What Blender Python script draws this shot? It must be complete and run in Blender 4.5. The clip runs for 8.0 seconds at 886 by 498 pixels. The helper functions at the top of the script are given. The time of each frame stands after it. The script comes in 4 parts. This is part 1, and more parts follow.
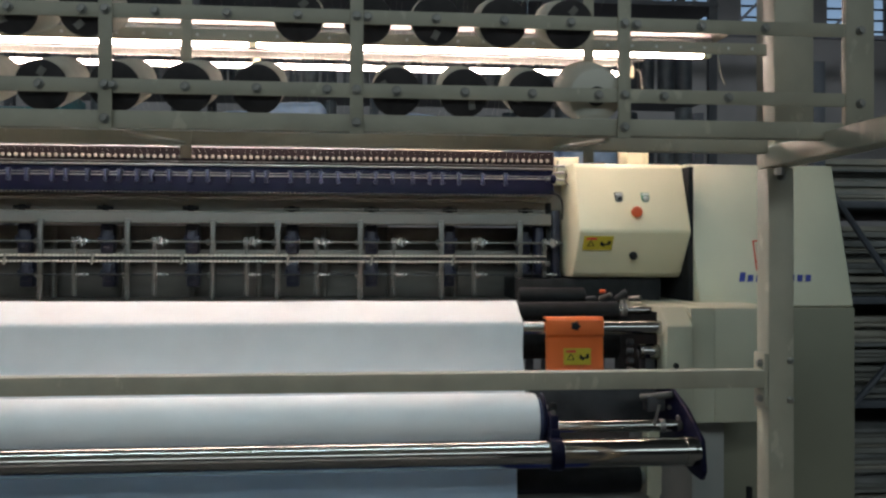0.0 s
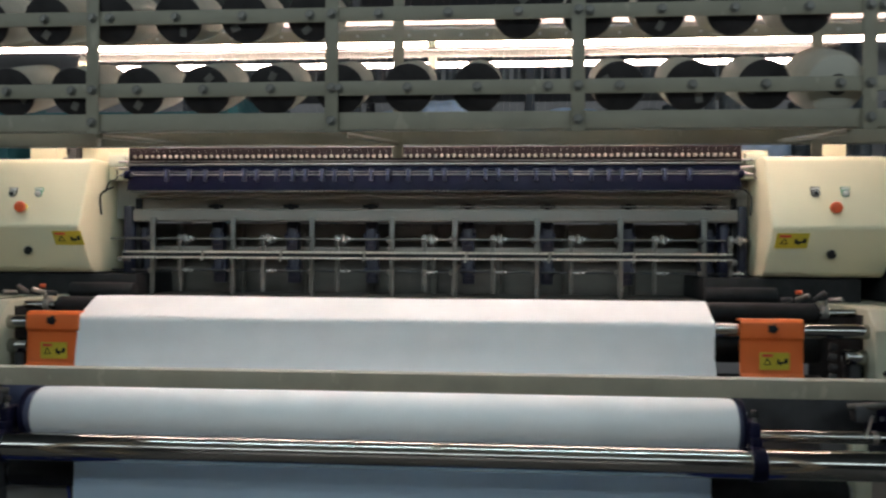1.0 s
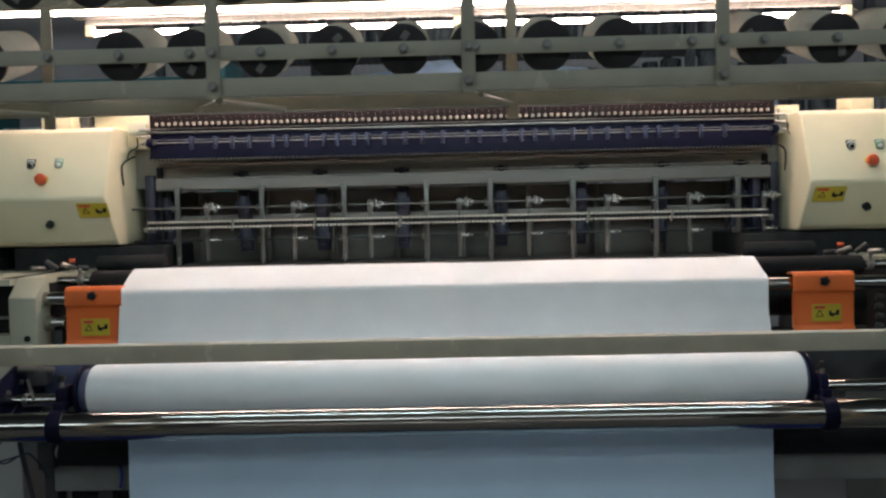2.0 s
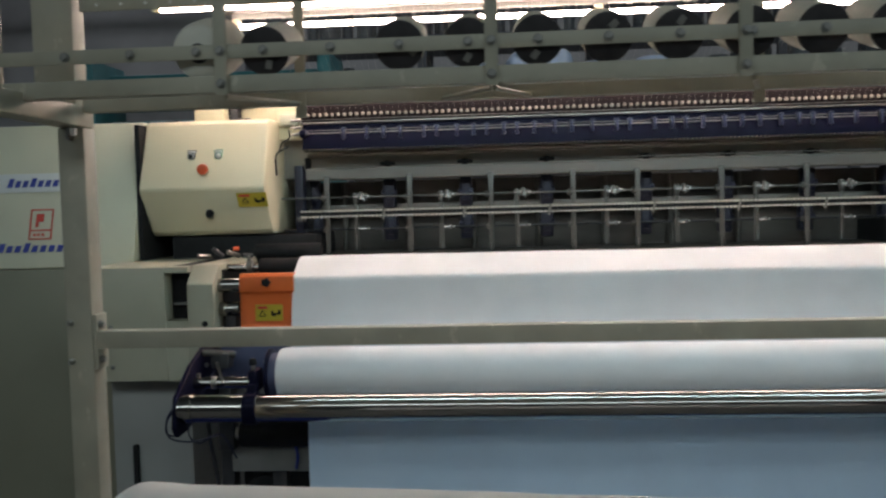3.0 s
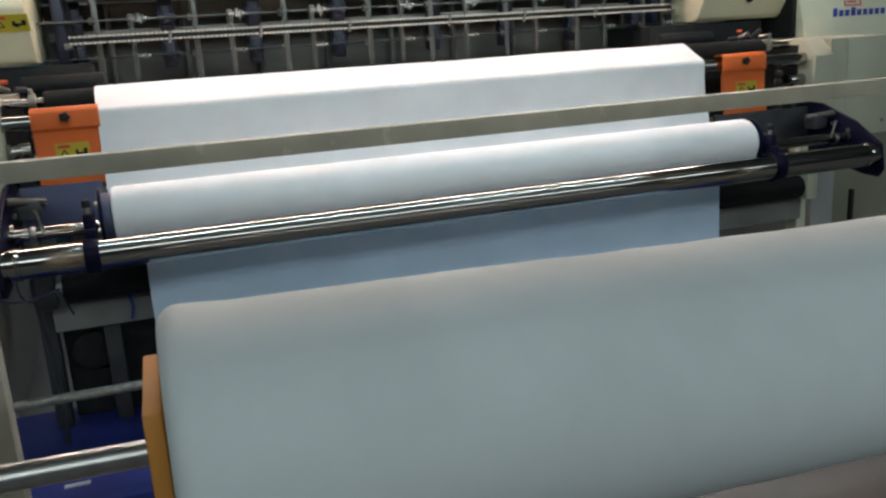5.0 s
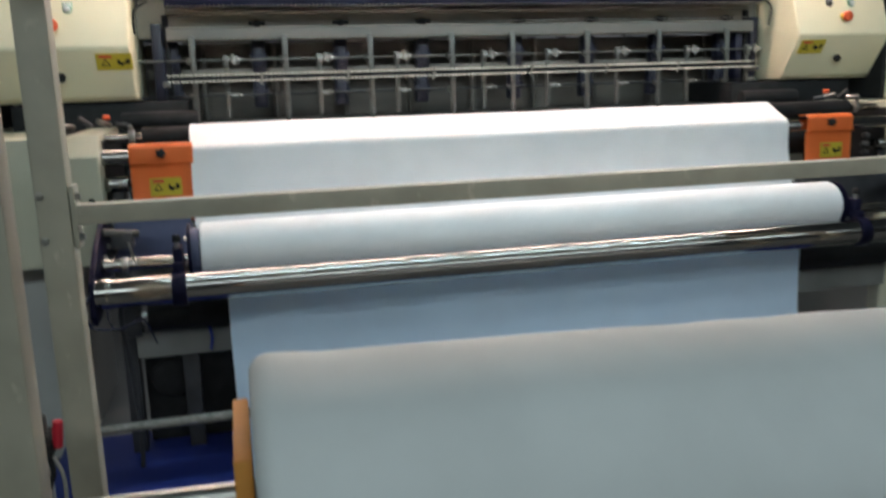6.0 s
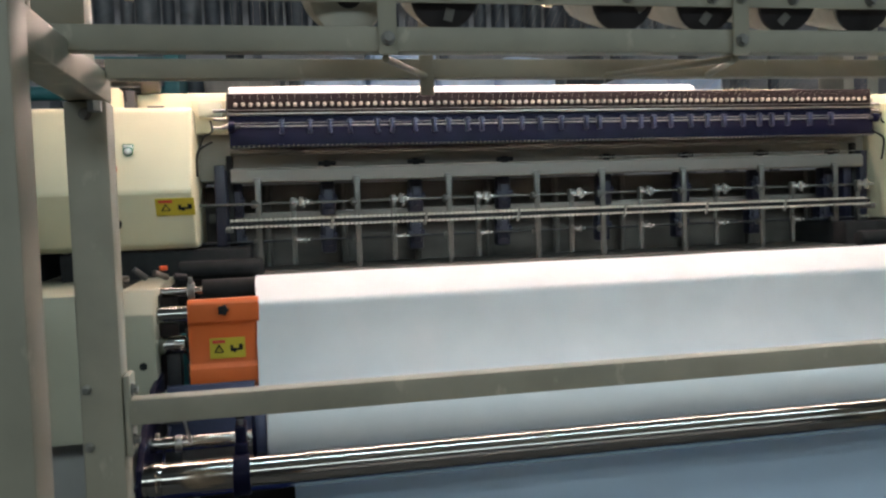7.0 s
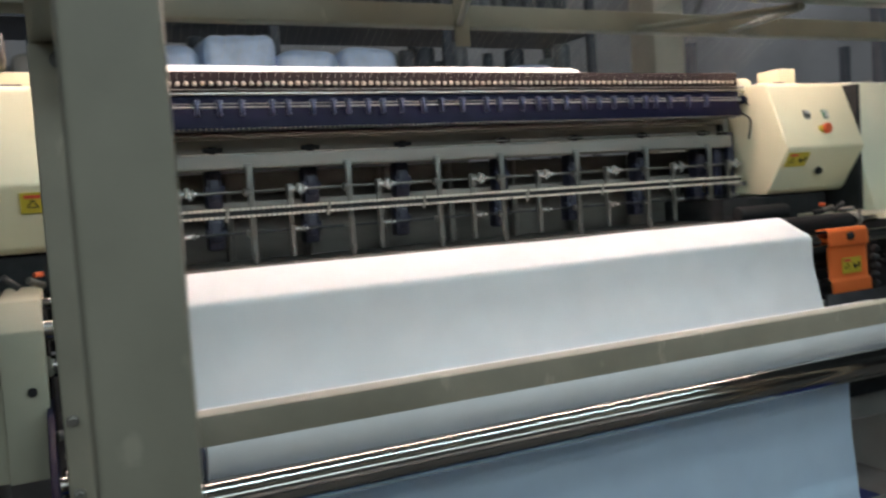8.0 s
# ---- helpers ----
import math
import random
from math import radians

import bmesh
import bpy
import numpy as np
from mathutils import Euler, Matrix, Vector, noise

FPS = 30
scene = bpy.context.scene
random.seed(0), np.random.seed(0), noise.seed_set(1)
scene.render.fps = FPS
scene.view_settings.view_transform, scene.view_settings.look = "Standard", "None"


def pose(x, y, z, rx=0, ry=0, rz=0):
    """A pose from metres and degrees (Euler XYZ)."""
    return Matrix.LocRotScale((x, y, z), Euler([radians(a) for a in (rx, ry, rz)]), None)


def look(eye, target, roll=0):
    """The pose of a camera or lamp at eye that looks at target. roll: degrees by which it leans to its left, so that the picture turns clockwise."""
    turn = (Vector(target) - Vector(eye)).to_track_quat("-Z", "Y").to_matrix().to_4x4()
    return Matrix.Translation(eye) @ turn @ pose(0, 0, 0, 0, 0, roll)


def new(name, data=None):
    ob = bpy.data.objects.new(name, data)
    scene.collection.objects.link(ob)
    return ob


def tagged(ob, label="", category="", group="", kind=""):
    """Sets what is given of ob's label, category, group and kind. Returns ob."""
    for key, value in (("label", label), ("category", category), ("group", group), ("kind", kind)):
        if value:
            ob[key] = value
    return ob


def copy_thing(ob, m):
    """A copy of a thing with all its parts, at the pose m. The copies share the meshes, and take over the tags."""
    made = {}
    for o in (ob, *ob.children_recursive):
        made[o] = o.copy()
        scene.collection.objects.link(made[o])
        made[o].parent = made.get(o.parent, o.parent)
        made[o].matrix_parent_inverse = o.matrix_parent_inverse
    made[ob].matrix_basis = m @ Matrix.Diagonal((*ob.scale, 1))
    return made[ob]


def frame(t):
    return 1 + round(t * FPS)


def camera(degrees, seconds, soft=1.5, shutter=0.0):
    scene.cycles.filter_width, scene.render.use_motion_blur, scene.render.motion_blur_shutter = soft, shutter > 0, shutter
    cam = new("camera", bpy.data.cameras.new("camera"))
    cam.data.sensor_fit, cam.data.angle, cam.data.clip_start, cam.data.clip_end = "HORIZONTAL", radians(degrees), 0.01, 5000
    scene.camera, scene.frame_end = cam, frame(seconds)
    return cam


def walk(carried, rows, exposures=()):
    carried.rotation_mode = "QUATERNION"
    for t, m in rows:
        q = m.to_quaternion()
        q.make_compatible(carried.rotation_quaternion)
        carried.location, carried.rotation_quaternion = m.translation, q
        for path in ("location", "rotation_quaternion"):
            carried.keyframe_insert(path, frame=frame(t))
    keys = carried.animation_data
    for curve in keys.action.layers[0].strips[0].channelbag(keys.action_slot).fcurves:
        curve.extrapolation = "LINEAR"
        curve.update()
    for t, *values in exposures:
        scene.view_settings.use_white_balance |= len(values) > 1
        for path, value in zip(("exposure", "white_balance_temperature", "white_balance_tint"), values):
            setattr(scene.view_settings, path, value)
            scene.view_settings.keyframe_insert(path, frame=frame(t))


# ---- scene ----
cam = camera(56.0, 8.0, soft=2.4, shutter=0.3)
PATH = [
    (0, (0.534, -3.004, 1.341), (0.715, -1.011, 1.357), 0.15),
    (0.5, (0.486, -3.006, 1.349), (0.563, -1.007, 1.352), 0.8),
    (1, (0.381, -2.97, 1.348), (0.225, -0.976, 1.353), 0.3),
    (1.2, (0.314, -2.947, 1.349), (0.152, -0.953, 1.341), -1.0),
    (2.3, (-0.105, -2.958, 1.358), (-0.103, -0.962, 1.236), -1.6),
    (2.5, (-0.183, -2.994, 1.362), (-0.175, -1.0, 1.221), -2.25),
    (3, (-0.434, -3.004, 1.345), (-0.574, -1.011, 1.244), -1.5),
    (3.5, (-0.64, -2.903, 1.333), (-0.677, -0.912, 1.138), -2.0),
    (4, (-0.791, -2.848, 1.316), (-0.598, -0.877, 1.041), -3.2),
    (4.5, (-0.982, -2.826, 1.272), (-0.402, -0.961, 0.84), -5.8),
    (4.7, (-1.007, -2.86, 1.261), (-0.39, -1.022, 0.77), -4.4),
    (5.8, (-1.048, -3.003, 1.289), (-0.535, -1.129, 0.814), -0.5),
    (6, (-1.061, -2.933, 1.312), (-0.592, -1.032, 0.905), -1.6),
    (6.5, (-1.091, -2.757, 1.339), (-0.699, -0.816, 1.061), -2.7),
    (7, (-1.148, -2.520, 1.368), (-0.747, -0.563, 1.264), -2.0),
    (7.5, (-1.226, -2.432, 1.366), (-0.714, -0.500, 1.275), -1.1),
    (8, (-1.448, -2.227, 1.338), (-0.604, -0.418, 1.212), -3.8),
]
walk(cam, [(t, look(eye, target, roll)) for t, eye, target, roll in PATH], exposures=[(0, 0.04), (2.5, 0.02), (3.5, -0.02), (4.0, 0.24), (4.5, 0.36), (6, 0.54), (6.5, 0.52), (7.0, 0.30), (8, 0.27)])

# ---- world and light ----
world = bpy.data.worlds.new("world")
scene.world = world
world.use_nodes = True
wnt = world.node_tree
sky = wnt.nodes.new("ShaderNodeTexSky")
sky.sky_type = "NISHITA"
sky.sun_disc = False
sky.sun_elevation, sky.sun_rotation = radians(40), radians(200)
wnt.links.new(sky.outputs[0], wnt.nodes["Background"].inputs[0])
wnt.nodes["Background"].inputs[1].default_value = 0.08
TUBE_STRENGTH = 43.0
SKYLIGHT_POWER = 420.0
FILL_WINDOW_POWER = 250.0
COOL_FILL_STRENGTH = 33.0

# ---- materials ----


def material(name, color, rough=0.5, metal=0.0, var=0.12, scale=6.0, grain=0.0, grain_scale=300.0, spec=0.5, emit=0.0, streak=None, coat=0.0, wear=0.0):
    """Principled surface with large patches, fine grain and bump."""
    m = bpy.data.materials.new(name)
    m.use_nodes = True
    nt = m.node_tree
    b = nt.nodes["Principled BSDF"]
    b.inputs["Roughness"].default_value, b.inputs["Metallic"].default_value = rough, metal
    b.inputs["Specular IOR Level"].default_value = spec
    b.inputs["Coat Weight"].default_value = coat
    tc = nt.nodes.new("ShaderNodeTexCoord")
    mp = nt.nodes.new("ShaderNodeMapping")
    if streak:
        mp.inputs["Scale"].default_value = streak
    nt.links.new(tc.outputs["Object"], mp.inputs[0])
    n1, n2 = nt.nodes.new("ShaderNodeTexNoise"), nt.nodes.new("ShaderNodeTexNoise")
    n1.inputs["Scale"].default_value, n2.inputs["Scale"].default_value = scale, grain_scale
    n1.inputs["Detail"].default_value, n2.inputs["Detail"].default_value = 6, 3
    nt.links.new(mp.outputs[0], n1.inputs[0])
    nt.links.new(mp.outputs[0], n2.inputs[0])
    mix = nt.nodes.new("ShaderNodeMix")
    mix.data_type = "RGBA"
    lo = tuple(max(0, c * (1 - var)) for c in color)
    hi = tuple(min(1, c * (1 + var * 0.7)) for c in color)
    mix.inputs[6].default_value, mix.inputs[7].default_value = (*lo, 1), (*hi, 1)
    mr = nt.nodes.new("ShaderNodeMapRange")
    mr.inputs[1].default_value, mr.inputs[2].default_value = 0.32, 0.68
    nt.links.new(n1.outputs[0], mr.inputs[0])
    nt.links.new(mr.outputs[0], mix.inputs[0])
    if wear:
        wm, wn, wr, wx = (nt.nodes.new("ShaderNode" + k) for k in ("Mapping", "TexNoise", "MapRange", "Mix"))
        wm.inputs["Scale"].default_value = (1, 1, 0.5)
        wn.inputs["Scale"].default_value, wn.inputs["Detail"].default_value = 26, 5
        wr.inputs[1].default_value, wr.inputs[2].default_value, wr.inputs[4].default_value = 0.64, 0.70, wear
        wx.data_type = "RGBA"
        wx.inputs[7].default_value = (*(min(1, c * 1.9) for c in color), 1)
        nt.links.new(tc.outputs["Object"], wm.inputs[0])
        nt.links.new(wm.outputs[0], wn.inputs[0])
        nt.links.new(wn.outputs[0], wr.inputs[0])
        nt.links.new(wr.outputs[0], wx.inputs[0])
        nt.links.new(mix.outputs[2], wx.inputs[6])
        mix = wx
    nt.links.new(mix.outputs[2], b.inputs["Base Color"])
    rr = nt.nodes.new("ShaderNodeMapRange")
    rr.inputs[3].default_value, rr.inputs[4].default_value = max(0.03, rough * 0.8), min(1, rough * 1.25)
    nt.links.new(n1.outputs[0], rr.inputs[0])
    nt.links.new(rr.outputs[0], b.inputs["Roughness"])
    if grain:
        bump = nt.nodes.new("ShaderNodeBump")
        bump.inputs["Strength"].default_value, bump.inputs["Distance"].default_value = grain, 0.002
        nt.links.new(n2.outputs[0], bump.inputs["Height"])
        nt.links.new(bump.outputs[0], b.inputs["Normal"])
    if emit:
        b.inputs["Emission Color"].default_value = (*color, 1)
        b.inputs["Emission Strength"].default_value = emit
    return m


CREAM = material("cream_paint", (0.74, 0.68, 0.47), 0.42, var=0.05, scale=3, grain=0.05, grain_scale=500)
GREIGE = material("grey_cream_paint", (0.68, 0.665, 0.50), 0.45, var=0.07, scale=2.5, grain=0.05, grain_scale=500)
# darker copy of GREIGE for block and nose, shade put into the colour
GREIGE_SHADE = material("grey_cream_shade", (0.46, 0.445, 0.335), 0.45, var=0.09, scale=3.5, grain=0.05, grain_scale=500)
HOSE = material("navy_hose", (0.012, 0.014, 0.04), 0.4, var=0.1)
FRAME_PAINT = material("rack_paint", (0.39, 0.37, 0.285), 0.5, var=0.14, scale=9, grain=0.08, grain_scale=250, wear=0.3)
DARK_STEEL = material("dark_steel", (0.055, 0.055, 0.058), 0.5, 0.4, var=0.3, scale=12, grain=0.1)
BLACK = material("black_rubber", (0.020, 0.020, 0.0205), 0.7, var=0.3, scale=20, grain=0.3, spec=0.2)
ZINC = material("zinc_plated", (0.24, 0.235, 0.215), 0.4, 0.35, var=0.3, scale=60)
NAVY = material("navy_enamel", (0.0065, 0.0065, 0.023), 0.45, var=0.2, scale=8, grain=0.04, spec=0.12)
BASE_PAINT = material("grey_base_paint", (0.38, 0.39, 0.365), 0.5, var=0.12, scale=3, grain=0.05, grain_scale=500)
DARK_NAVY = material("dark_navy_casting", (0.012, 0.013, 0.035), 0.45, var=0.2, scale=8)
# GREIGE darkened: the dimmer light on the cabinet body is in the colour
GREIGE_DARK_SHADE = material("grey_cream_dark_shade", (0.27, 0.265, 0.195), 0.5, var=0.1, scale=2.5, grain=0.05, grain_scale=500)
PALE_BLUE = material("pale_blue_backing", (0.66, 0.82, 0.98), 0.75, var=0.05, scale=5, grain=0.3, grain_scale=420, spec=0.25)
EYELET = material("tan_eyelet", (0.46, 0.40, 0.32), 0.35, var=0.15, scale=60)
NAVY_DULL = material("navy_panel", (0.075, 0.085, 0.15), 0.5, var=0.2, scale=6)
WIRE = material("pale_wire", (0.60, 0.56, 0.47), 0.4, var=0.2, scale=50)
MAROON = material("dark_brown_strip", (0.020, 0.012, 0.013), 0.6, var=0.2, spec=0.2)
CLIP = material("blue_grey_clip", (0.05, 0.055, 0.10), 0.3, 0.2, var=0.3, scale=40)
CHROME = material("polished_chrome", (0.38, 0.372, 0.35), 0.10, 1.0, var=0.05, scale=30, streak=(0.2, 1, 1))
STEEL = material("brushed_steel", (0.52, 0.52, 0.49), 0.32, 1.0, var=0.15, scale=25)
NUT = material("nut_steel", (0.34, 0.33, 0.31), 0.3, 0.9, var=0.3, scale=60)
PRESSER = material("oily_presser_paint", (0.185, 0.175, 0.155), 0.6, 0.0, var=0.2, scale=4, streak=(0.12, 1, 1))
GREYBEAM = material("oiled_grey_beam", (0.30, 0.285, 0.25), 0.5, 0.1, var=0.15, scale=5, streak=(0.15, 1, 1))
LIP = material("pale_lip_paint", (0.19, 0.18, 0.157), 0.45, var=0.12, scale=5)
NUT_BRIGHT = material("bright_nut_steel", (0.62, 0.61, 0.58), 0.25, 0.7, var=0.2, scale=60)
COMB = material("comb_steel", (0.13, 0.125, 0.112), 0.4, 0.3, var=0.2, scale=15)
ORANGE = material("orange_plastic", (0.80, 0.165, 0.035), 0.42, var=0.06, scale=4, grain=0.04)
ORANGE_DISC = material("orange_board", (0.72, 0.32, 0.06), 0.6, var=0.1)
YELLOW = material("yellow_label", (0.55, 0.43, 0.035), 0.45, var=0.05)
RED = material("red_plastic", (0.72, 0.11, 0.035), 0.35, var=0.05)
RED_KNOB = material("crimson_knob", (0.55, 0.02, 0.04), 0.35, var=0.05)
RED_PRINT = material("red_print", (0.62, 0.06, 0.04), 0.5, var=0.05)
BLUE_PRINT = material("blue_print", (0.03, 0.05, 0.30), 0.5, var=0.05)
GREEN = material("green_button", (0.03, 0.22, 0.09), 0.4, var=0.05)
WHITE_PAPER = material("white_plate", (0.72, 0.74, 0.72), 0.5, var=0.04)
CERAMIC = material("ceramic_white", (0.78, 0.76, 0.70), 0.25, var=0.08, scale=40)
FABRIC = material("white_nonwoven", (0.86, 0.86, 0.86), 0.9, var=0.035, scale=7, grain=0.35, grain_scale=420, spec=0.15)
WADDING = material("wadding_roll", (0.82, 0.88, 0.87), 0.95, var=0.05, scale=5, grain=0.12, grain_scale=220, spec=0.1)
YARN = material("white_yarn", (0.68, 0.66, 0.57), 0.85, var=0.06, scale=12, grain=0.5, grain_scale=260, spec=0.2, streak=(1, 6, 1))
FOAM = material("cone_base_black", (0.026, 0.022, 0.023), 0.6, var=0.5, scale=25, grain=0.2)
BLUE_MAT = material("blue_board", (0.022, 0.04, 0.24), 0.55, var=0.2, scale=5, grain=0.1)
CONCRETE = material("concrete_floor", (0.16, 0.16, 0.155), 0.55, var=0.25, scale=1.2, grain=0.2, grain_scale=60)
WALL = material("hall_wall", (0.26, 0.265, 0.27), 0.8, var=0.2, scale=0.8)
ROOF = material("hall_ceiling", (0.22, 0.23, 0.24), 0.8, var=0.2, scale=0.7)
TRUSS = material("truss_steel", (0.10, 0.11, 0.13), 0.6, 0.2, var=0.2)
BAG = material("pale_blue_wrap", (0.46, 0.60, 0.80), 0.35, var=0.15, scale=9, grain=0.5, grain_scale=25)
REFLECTOR = material("lamp_reflector", (0.30, 0.28, 0.265), 0.6, var=0.08, scale=4)
BACKPLATE = material("oily_back_plate", (0.10, 0.092, 0.08), 0.5, 0.2, var=0.45, scale=7, streak=(0.3, 1, 1))
BLOCK_NAVY = material("navy_block", (0.012, 0.013, 0.030), 0.45, var=0.2, scale=15)
TAG = material("worn_tag", (0.20, 0.19, 0.17), 0.5, var=0.2, scale=80)
DARKWRAP = material("dark_wrap", (0.075, 0.088, 0.105), 0.45, var=0.4, scale=6, grain=0.3, grain_scale=30)
GREYWRAP = material("grey_blue_wrap", (0.16, 0.18, 0.20), 0.45, var=0.4, scale=6, grain=0.3, grain_scale=30)
GREYSTACK = material("grey_panels", (0.24, 0.24, 0.22), 0.6, var=0.25, scale=4)
SHEET_A = material("beige_sheet", (0.34, 0.32, 0.27), 0.7, var=0.25, scale=5)
SHEET_B = material("grey_sheet", (0.20, 0.205, 0.20), 0.7, var=0.3, scale=6)
TEAL = material("teal_paint", (0.03, 0.16, 0.18), 0.45, var=0.15)
MOTOR = material("motor_grey", (0.075, 0.073, 0.066), 0.5, 0.2, var=0.2)
WARM_COLUMN = material("column_paint", (0.55, 0.52, 0.42), 0.6, var=0.1, scale=3)
COOL_FILL_TUBE = material("cool_fill_glow", (0.66, 0.90, 1.0), 0.4, var=0.0, emit=COOL_FILL_STRENGTH)
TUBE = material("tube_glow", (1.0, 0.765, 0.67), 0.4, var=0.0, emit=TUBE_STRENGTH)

# ---- mesh helpers ----


def put(bm, x0, x1, y0, y1, z0, z1, bevel=0.0, seg=2):
    """A box added to bm, with bevelled edges."""
    m = Matrix.LocRotScale(((x0 + x1) / 2, (y0 + y1) / 2, (z0 + z1) / 2), None, (abs(x1 - x0), abs(y1 - y0), abs(z1 - z0)))
    vs = bmesh.ops.create_cube(bm, size=1, matrix=m)["verts"]
    if bevel:
        es = list({e for v in vs for e in v.link_edges})
        bmesh.ops.bevel(bm, geom=es, offset=bevel, segments=seg, profile=0.5, affect="EDGES")
    return bm


def rod(bm, a, b, r, r2=None, n=20, bevel=0.0):
    """A cylinder or cone from a to b."""
    a, b = Vector(a), Vector(b)
    d = b - a
    m = Matrix.Translation((a + b) / 2) @ d.to_track_quat("Z", "Y").to_matrix().to_4x4()
    vs = bmesh.ops.create_cone(bm, cap_ends=True, segments=n, radius1=r, radius2=r if r2 is None else r2, depth=d.length, matrix=m)["verts"]
    if bevel:
        caps = [e for e in {e for v in vs for e in v.link_edges} if any(len(f.verts) > 4 for f in e.link_faces)]
        bmesh.ops.bevel(bm, geom=caps, offset=bevel, segments=2, profile=0.5, affect="EDGES")
    return bm


def extrude_x(bm, profile, x0, x1, bevel=0.0, skew=None):
    """A y-z outline carried from x0 to x1. skew(z): shift of x by height."""
    s = skew or (lambda z: 0.0)
    va = [bm.verts.new((x0 + s(z), y, z)) for y, z in profile]
    vb = [bm.verts.new((x1 + s(z), y, z)) for y, z in profile]
    fs = [bm.faces.new(va), bm.faces.new(list(reversed(vb)))]
    n = len(profile)
    for i in range(n):
        fs.append(bm.faces.new((va[i], vb[i], vb[(i + 1) % n], va[(i + 1) % n])))
    bmesh.ops.recalc_face_normals(bm, faces=fs)
    if bevel:
        es = list({e for f in fs for e in f.edges})
        bmesh.ops.bevel(bm, geom=es, offset=bevel, segments=3, profile=0.5, affect="EDGES")
    return bm


def sheet(bm, path, x0, x1, thick, nx=60, wave=0.0, ragged=0.0):
    """Cloth: a y-z path carried from x0 to x1, with thickness and slight waves."""
    n = len(path)
    rows = []
    for side in (0, 1):
        grid = []
        for i, (y, z) in enumerate(path):
            a, b = path[max(0, i - 1)], path[min(n - 1, i + 1)]
            ty, tz = b[0] - a[0], b[1] - a[1]
            ln = math.hypot(ty, tz) or 1
            ny, nz = -tz / ln, ty / ln
            line = []
            for j in range(nx + 1):
                u = j / nx
                x = x0 + (x1 - x0) * u
                if j in (0, nx):
                    x += ragged * noise.noise((3 * i, z * 25, 7 * j))
                w = wave * noise.noise((x * 2.3, y * 3, z * 3)) + (thick if side else 0)
                line.append(bm.verts.new((x, y + ny * w, z + nz * w)))
            grid.append(line)
        rows.append(grid)
    fs = []
    for grid in rows:
        for i in range(n - 1):
            for j in range(nx):
                fs.append(bm.faces.new((grid[i][j], grid[i][j + 1], grid[i + 1][j + 1], grid[i + 1][j])))
    A, B = rows
    for i in range(n - 1):
        for j in (0, nx):
            fs.append(bm.faces.new((A[i][j], A[i + 1][j], B[i + 1][j], B[i][j])))
    for j in range(nx):
        for i in (0, n - 1):
            fs.append(bm.faces.new((A[i][j], A[i][j + 1], B[i][j + 1], B[i][j])))
    bmesh.ops.recalc_face_normals(bm, faces=fs)
    return bm


def pipe(name, points, r, mat, parent, label=""):
    """A bent hose or cable as one mesh."""
    bm = bmesh.new()
    pts = [Vector(p) for p in points]
    fine = []
    for i in range(len(pts) - 1):
        p0, p1, p2, p3 = pts[max(0, i - 1)], pts[i], pts[i + 1], pts[min(len(pts) - 1, i + 2)]
        for k in range(5):
            t = k / 5
            fine.append(0.5 * (2 * p1 + (p2 - p0) * t + (2 * p0 - 5 * p1 + 4 * p2 - p3) * t * t + (3 * p1 - p0 - 3 * p2 + p3) * t ** 3))
    fine.append(pts[-1])
    rings = []
    for i, p in enumerate(fine):
        d = (fine[min(i + 1, len(fine) - 1)] - fine[max(0, i - 1)]).normalized()
        u = d.orthogonal().normalized()
        v = d.cross(u)
        rings.append([bm.verts.new(p + r * (math.cos(a) * u + math.sin(a) * v)) for a in [k * math.tau / 8 for k in range(8)]])
    for a, b in zip(rings, rings[1:]):
        off = min(range(8), key=lambda o: (a[0].co - b[o].co).length)
        for k in range(8):
            bm.faces.new((a[k], a[(k + 1) % 8], b[(k + 1 + off) % 8], b[(k + off) % 8]))
    bmesh.ops.recalc_face_normals(bm, faces=bm.faces)
    return part(name, bm, mat, parent, label)


def mesh_of(name, bm, mat, angle=24):
    me = bpy.data.meshes.new(name)
    bm.normal_update()
    for f in bm.faces:
        f.smooth = True
    for e in bm.edges:
        e.smooth = len(e.link_faces) == 2 and e.calc_face_angle(0) < radians(angle)
    bm.to_mesh(me)
    bm.free()
    me.materials.append(mat)
    return me


def part(name, bm, mat, parent=None, label="", data=None):
    """One mesh object, under a thing or under a part; built in place."""
    ob = new(name, data or mesh_of(name, bm, mat))
    if parent is not None:
        ob.parent = parent
        ob.matrix_parent_inverse = parent_world(parent).inverted()
    if label:
        ob["label"] = label
    return ob


def parent_world(ob):
    m = ob.matrix_basis.copy()
    while ob.parent is not None:
        m = ob.parent.matrix_basis @ ob.matrix_parent_inverse @ m
        ob = ob.parent
    return m


def thing(name, loc, label, category, group="", kind=""):
    ob = new(name)
    ob.empty_display_size = 0.1
    ob.location = loc
    ob.matrix_basis = Matrix.Translation(loc)
    return tagged(ob, label, category, group, kind)


def solid(name, bm, mat, label, category="", group="", kind=""):
    return tagged(part(name, bm, mat), label, category, group, kind)


def repeat(name, data, places, parent, first_label=""):
    """Alike parts that share one mesh, each an object of its own."""
    for p in places:
        ob = new(name, data)
        ob.parent = parent
        ob.matrix_parent_inverse = parent_world(parent).inverted()
        ob.matrix_basis = p if isinstance(p, Matrix) else Matrix.Translation(p)
        if first_label:
            ob["label"] = first_label


def B(*a, **k):
    return put(bmesh.new(), *a, **k)


def R(*a, **k):
    return rod(bmesh.new(), *a, **k)


